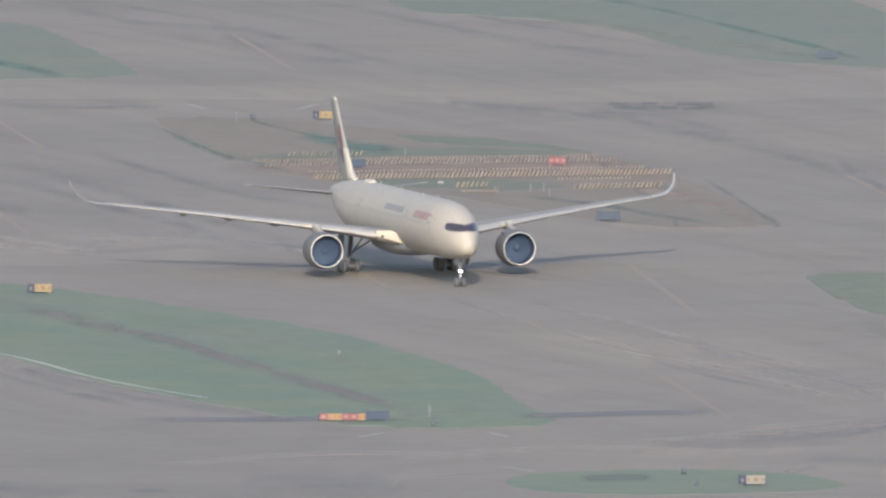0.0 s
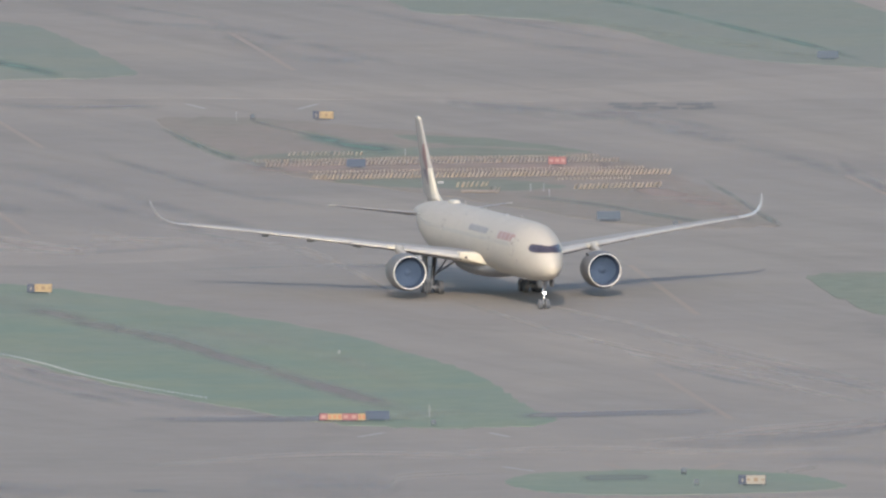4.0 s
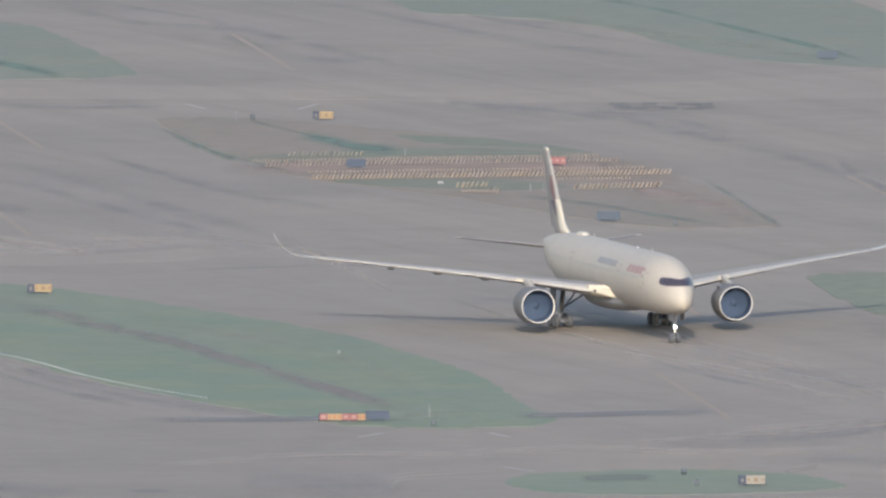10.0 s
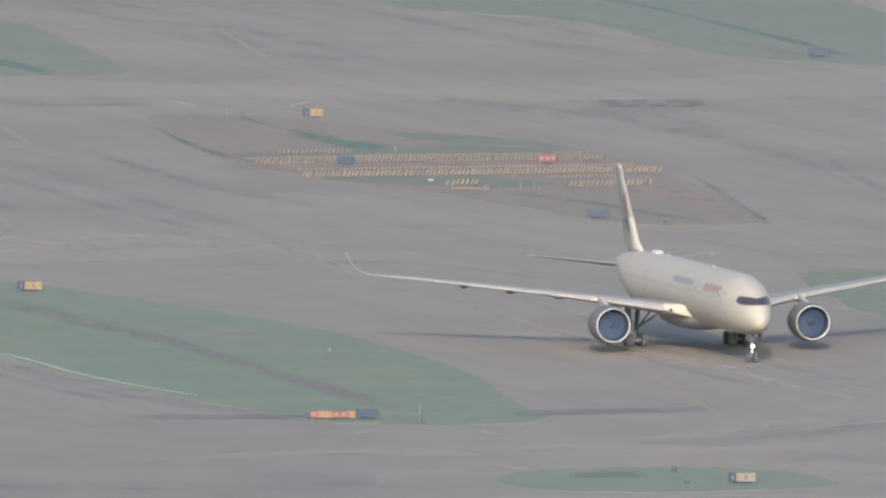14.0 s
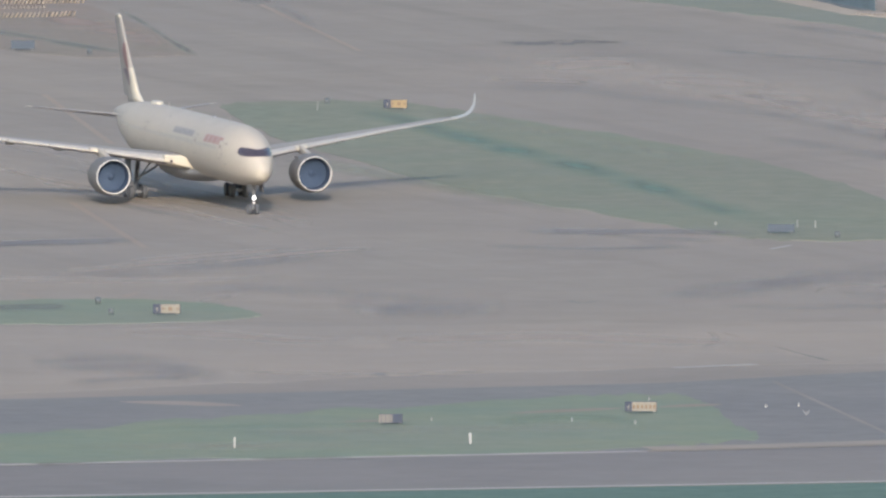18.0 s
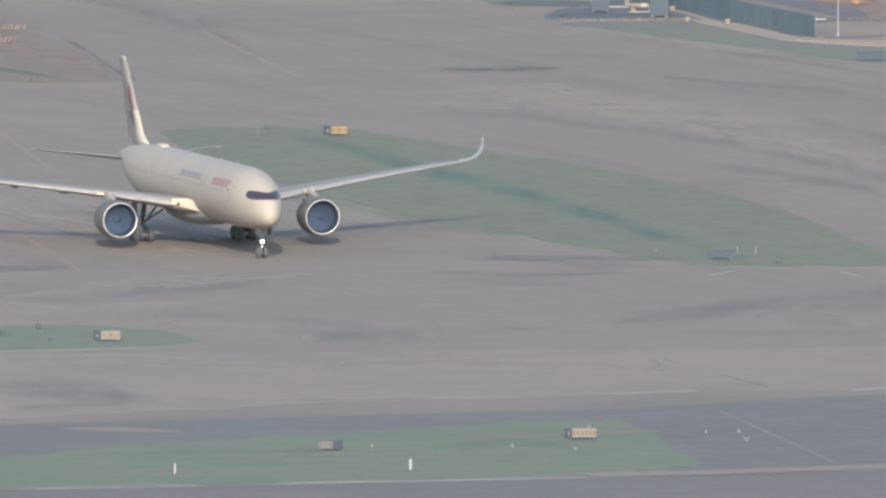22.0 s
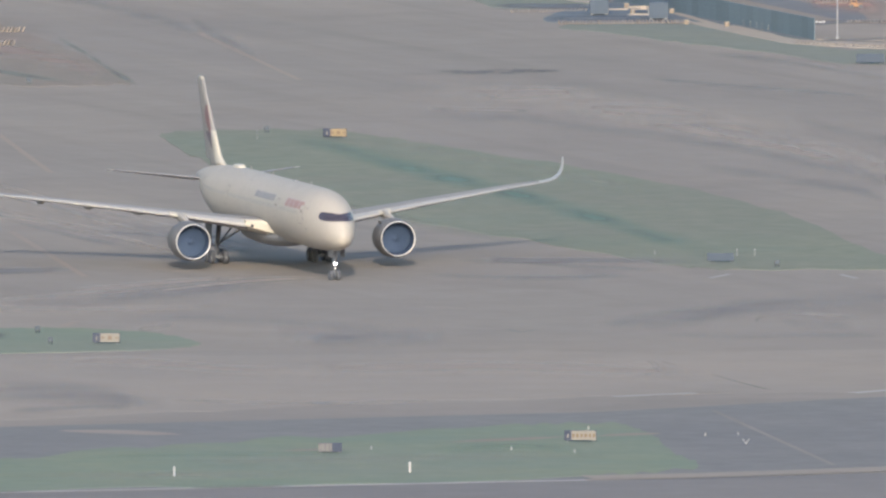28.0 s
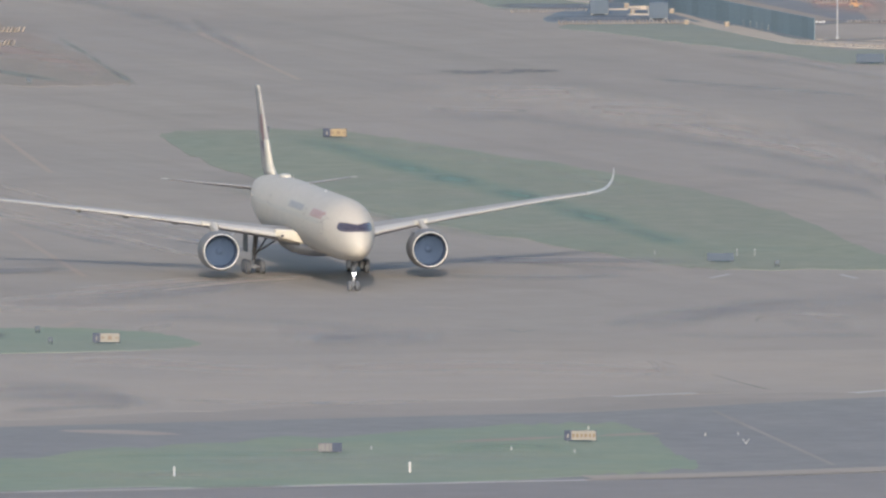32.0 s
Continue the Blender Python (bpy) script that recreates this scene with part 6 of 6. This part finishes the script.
# landing gear
WHEELS = []
def wheel_mesh(radius, width):
    p = [(-width * 0.3, 0.05), (-width * 0.3, radius * 0.42), (-width * 0.42, radius * 0.55), (-width * 0.5, radius * 0.72), (-width * 0.46, radius * 0.9), (-width * 0.3, radius * 0.985),
         (0, radius), (width * 0.3, radius * 0.985), (width * 0.46, radius * 0.9), (width * 0.5, radius * 0.72), (width * 0.42, radius * 0.55), (width * 0.3, radius * 0.42), (width * 0.3, 0.05)]
    bm = lathe(p, 28, "Y", mats=[1, 1, 0, 0, 0, 0, 0, 0, 0, 0, 1, 1])
    for k in range(6):
        a = 2 * math.pi * k / 6
        for s in (-1, 1):
            bmesh.ops.create_cone(bm, cap_ends=True, segments=8, radius1=radius * 0.07, radius2=radius * 0.07, depth=0.02,
                                  matrix=Matrix.Translation((radius * 0.27 * math.cos(a), s * (width * 0.3 + 0.008), radius * 0.27 * math.sin(a))) @ Matrix.Rotation(math.pi / 2, 4, "X"))
    bmesh.ops.recalc_face_normals(bm, faces=bm.faces[:])
    me = bpy.data.meshes.new("wheel")
    bm.to_mesh(me)
    bm.free()
    me.materials.append(M["tyre"])
    me.materials.append(M["hub"])
    for f in me.polygons:
        f.use_smooth = True
    return me


nose_wheel, main_wheel = wheel_mesh(0.53, 0.4), wheel_mesh(0.69, 0.52)
bm = tube_bm((0, 0, 0.53), (0.25, 0, 3.2), 0.11, 0.16, 16)
tube_bm((0, -0.55, 0.53), (0, 0.55, 0.53), 0.07, 0.07, 12, bm)
tube_bm((0.12, 0, 1.5), (1.7, 0, 3.1), 0.07, 0.07, 10, bm)
tube_bm((-0.05, 0, 0.7), (-0.3, 0, 1.0), 0.05, 0.05, 8, bm)
tube_bm((-0.3, 0, 1.0), (0.08, 0, 1.35), 0.05, 0.05, 8, bm)
nose_gear = part("nose_gear", bm, M["strut"], jet, "pale nose gear leg")
for s in (-1, 1):
    ob = share("nose_wheel", nose_wheel, nose_gear, Matrix.Translation((0, s * 0.36, 0.53)))
    WHEELS.append((ob, (0, s * 0.36, 0.53), 0.53))
    bm = box_bm(1.9, 0.05, 0.8, 0.9, s * 0.62, 2.35, 0.02)
    part("gear_door", bm, M["nacelle"], nose_gear, "grey nose gear door")
part("taxi_light", tube_bm((0.3, 0, 1.72), (0.42, 0, 1.71), 0.13, 0.17, 20), M["lamp"], nose_gear, "glowing white taxi light")
part("runway_turnoff_light", tube_bm((0.28, 0, 1.22), (0.36, 0, 1.2), 0.06, 0.07, 16), M["lampsoft"], nose_gear, "small glowing lamp")
for side in (-1, 1):
    bm = tube_bm((-28.66, side * 5.3, 0.75), (-28.5, side * 5.0, 4.2), 0.2, 0.26, 16)
    tube_bm((-27.55, side * 5.3, 0.69), (-29.75, side * 5.3, 0.69), 0.17, 0.17, 12, bm)
    for dx in (-1.02, 1.02):
        tube_bm((-28.66 + dx, side * 5.3 - 0.8, 0.69), (-28.66 + dx, side * 5.3 + 0.8, 0.69), 0.1, 0.1, 12, bm)
    tube_bm((-28.6, side * 5.2, 1.9), (-28.3, side * 2.9, 3.4), 0.1, 0.1, 10, bm)
    tube_bm((-28.4, side * 5.2, 1.7), (-26.2, side * 4.2, 3.9), 0.09, 0.09, 10, bm)
    tube_bm((-28.35, side * 5.3, 0.9), (-28.0, side * 5.3, 1.35), 0.06, 0.06, 8, bm)
    tube_bm((-28.0, side * 5.3, 1.35), (-28.5, side * 5.25, 1.9), 0.06, 0.06, 8, bm)
    leg = part("main_gear", bm, M["strut"], jet, "pale main gear leg with a four-wheel bogie")
    for dx in (-1.02, 1.02):
        for dy in (-0.7, 0.7):
            at = (-28.66 + dx, side * 5.3 + dy, 0.69)
            WHEELS.append((share("main_wheel", main_wheel, leg, Matrix.Translation(at)), at, 0.69))
    part("gear_door", box_bm(2.6, 0.06, 1.9, -28.5, side * 6.1, 2.2, 0.02), M["nacelle"], leg, "grey main gear door")



# ---------------------------------------------------------------- what moves
# seconds, place of the nose wheel, degrees of turn from the way towards the camera
TAXI = [
    (0, 1.78, 52.96, 13.46),
    (1, 3.90, 43.89, 13.31),
    (2, 6.06, 34.47, 13.20),
    (3, 8.28, 24.91, 13.15),
    (4, 10.54, 15.31, 13.14),
    (5, 12.80, 5.69, 13.13),
    (6, 15.03, -3.91, 13.14),
    (7, 17.26, -13.45, 13.16),
    (8, 19.47, -22.91, 13.15),
    (9, 21.65, -32.34, 13.10),
    (10, 23.82, -41.71, 13.05),
    (11, 26.00, -50.99, 13.07),
    (12, 28.18, -60.13, 13.17),
    (13, 30.32, -69.14, 13.24),
    (14, 32.45, -78.07, 13.25),
    (15, 34.49, -86.72, 13.18),
    (16, 36.37, -94.94, 13.14),
    (17, 38.16, -102.79, 13.13),
    (18, 39.94, -110.35, 13.15),
    (19, 41.68, -117.64, 13.18),
    (20, 43.35, -124.69, 13.26),
    (21, 44.95, -131.45, 13.32),
    (22, 46.46, -137.84, 13.34),
    (23, 47.85, -143.78, 13.29),
    (24, 49.14, -149.28, 13.20),
    (25, 50.36, -154.42, 13.11),
    (26, 51.47, -159.23, 13.00),
    (27, 52.47, -163.77, 12.85),
    (28, 53.36, -168.18, 12.58),
    (29, 54.15, -172.49, 12.21),
    (30, 54.78, -176.67, 11.63),
    (31, 55.10, -180.67, 10.51),
    (32, 54.98, -184.39, 8.64),
]


def motions():
    walk(jet, [(t, pose(x, y, 0, 0, 0, turn - 90)) for t, x, y, turn in TAXI])
    ts = np.array([r[0] for r in TAXI], float)
    far = np.concatenate([[0], np.cumsum([math.hypot(b[1] - a[1], b[2] - a[2]) for a, b in zip(TAXI, TAXI[1:])])])
    for wheel, at, radius in WHEELS:
        rows = []
        for k in range(321):
            t = k / 10
            rows.append((t, Matrix.Translation(at) @ Matrix.Rotation(float(np.interp(t, ts, far)) / radius, 4, "Y")))
        walk(wheel, rows)


motions()
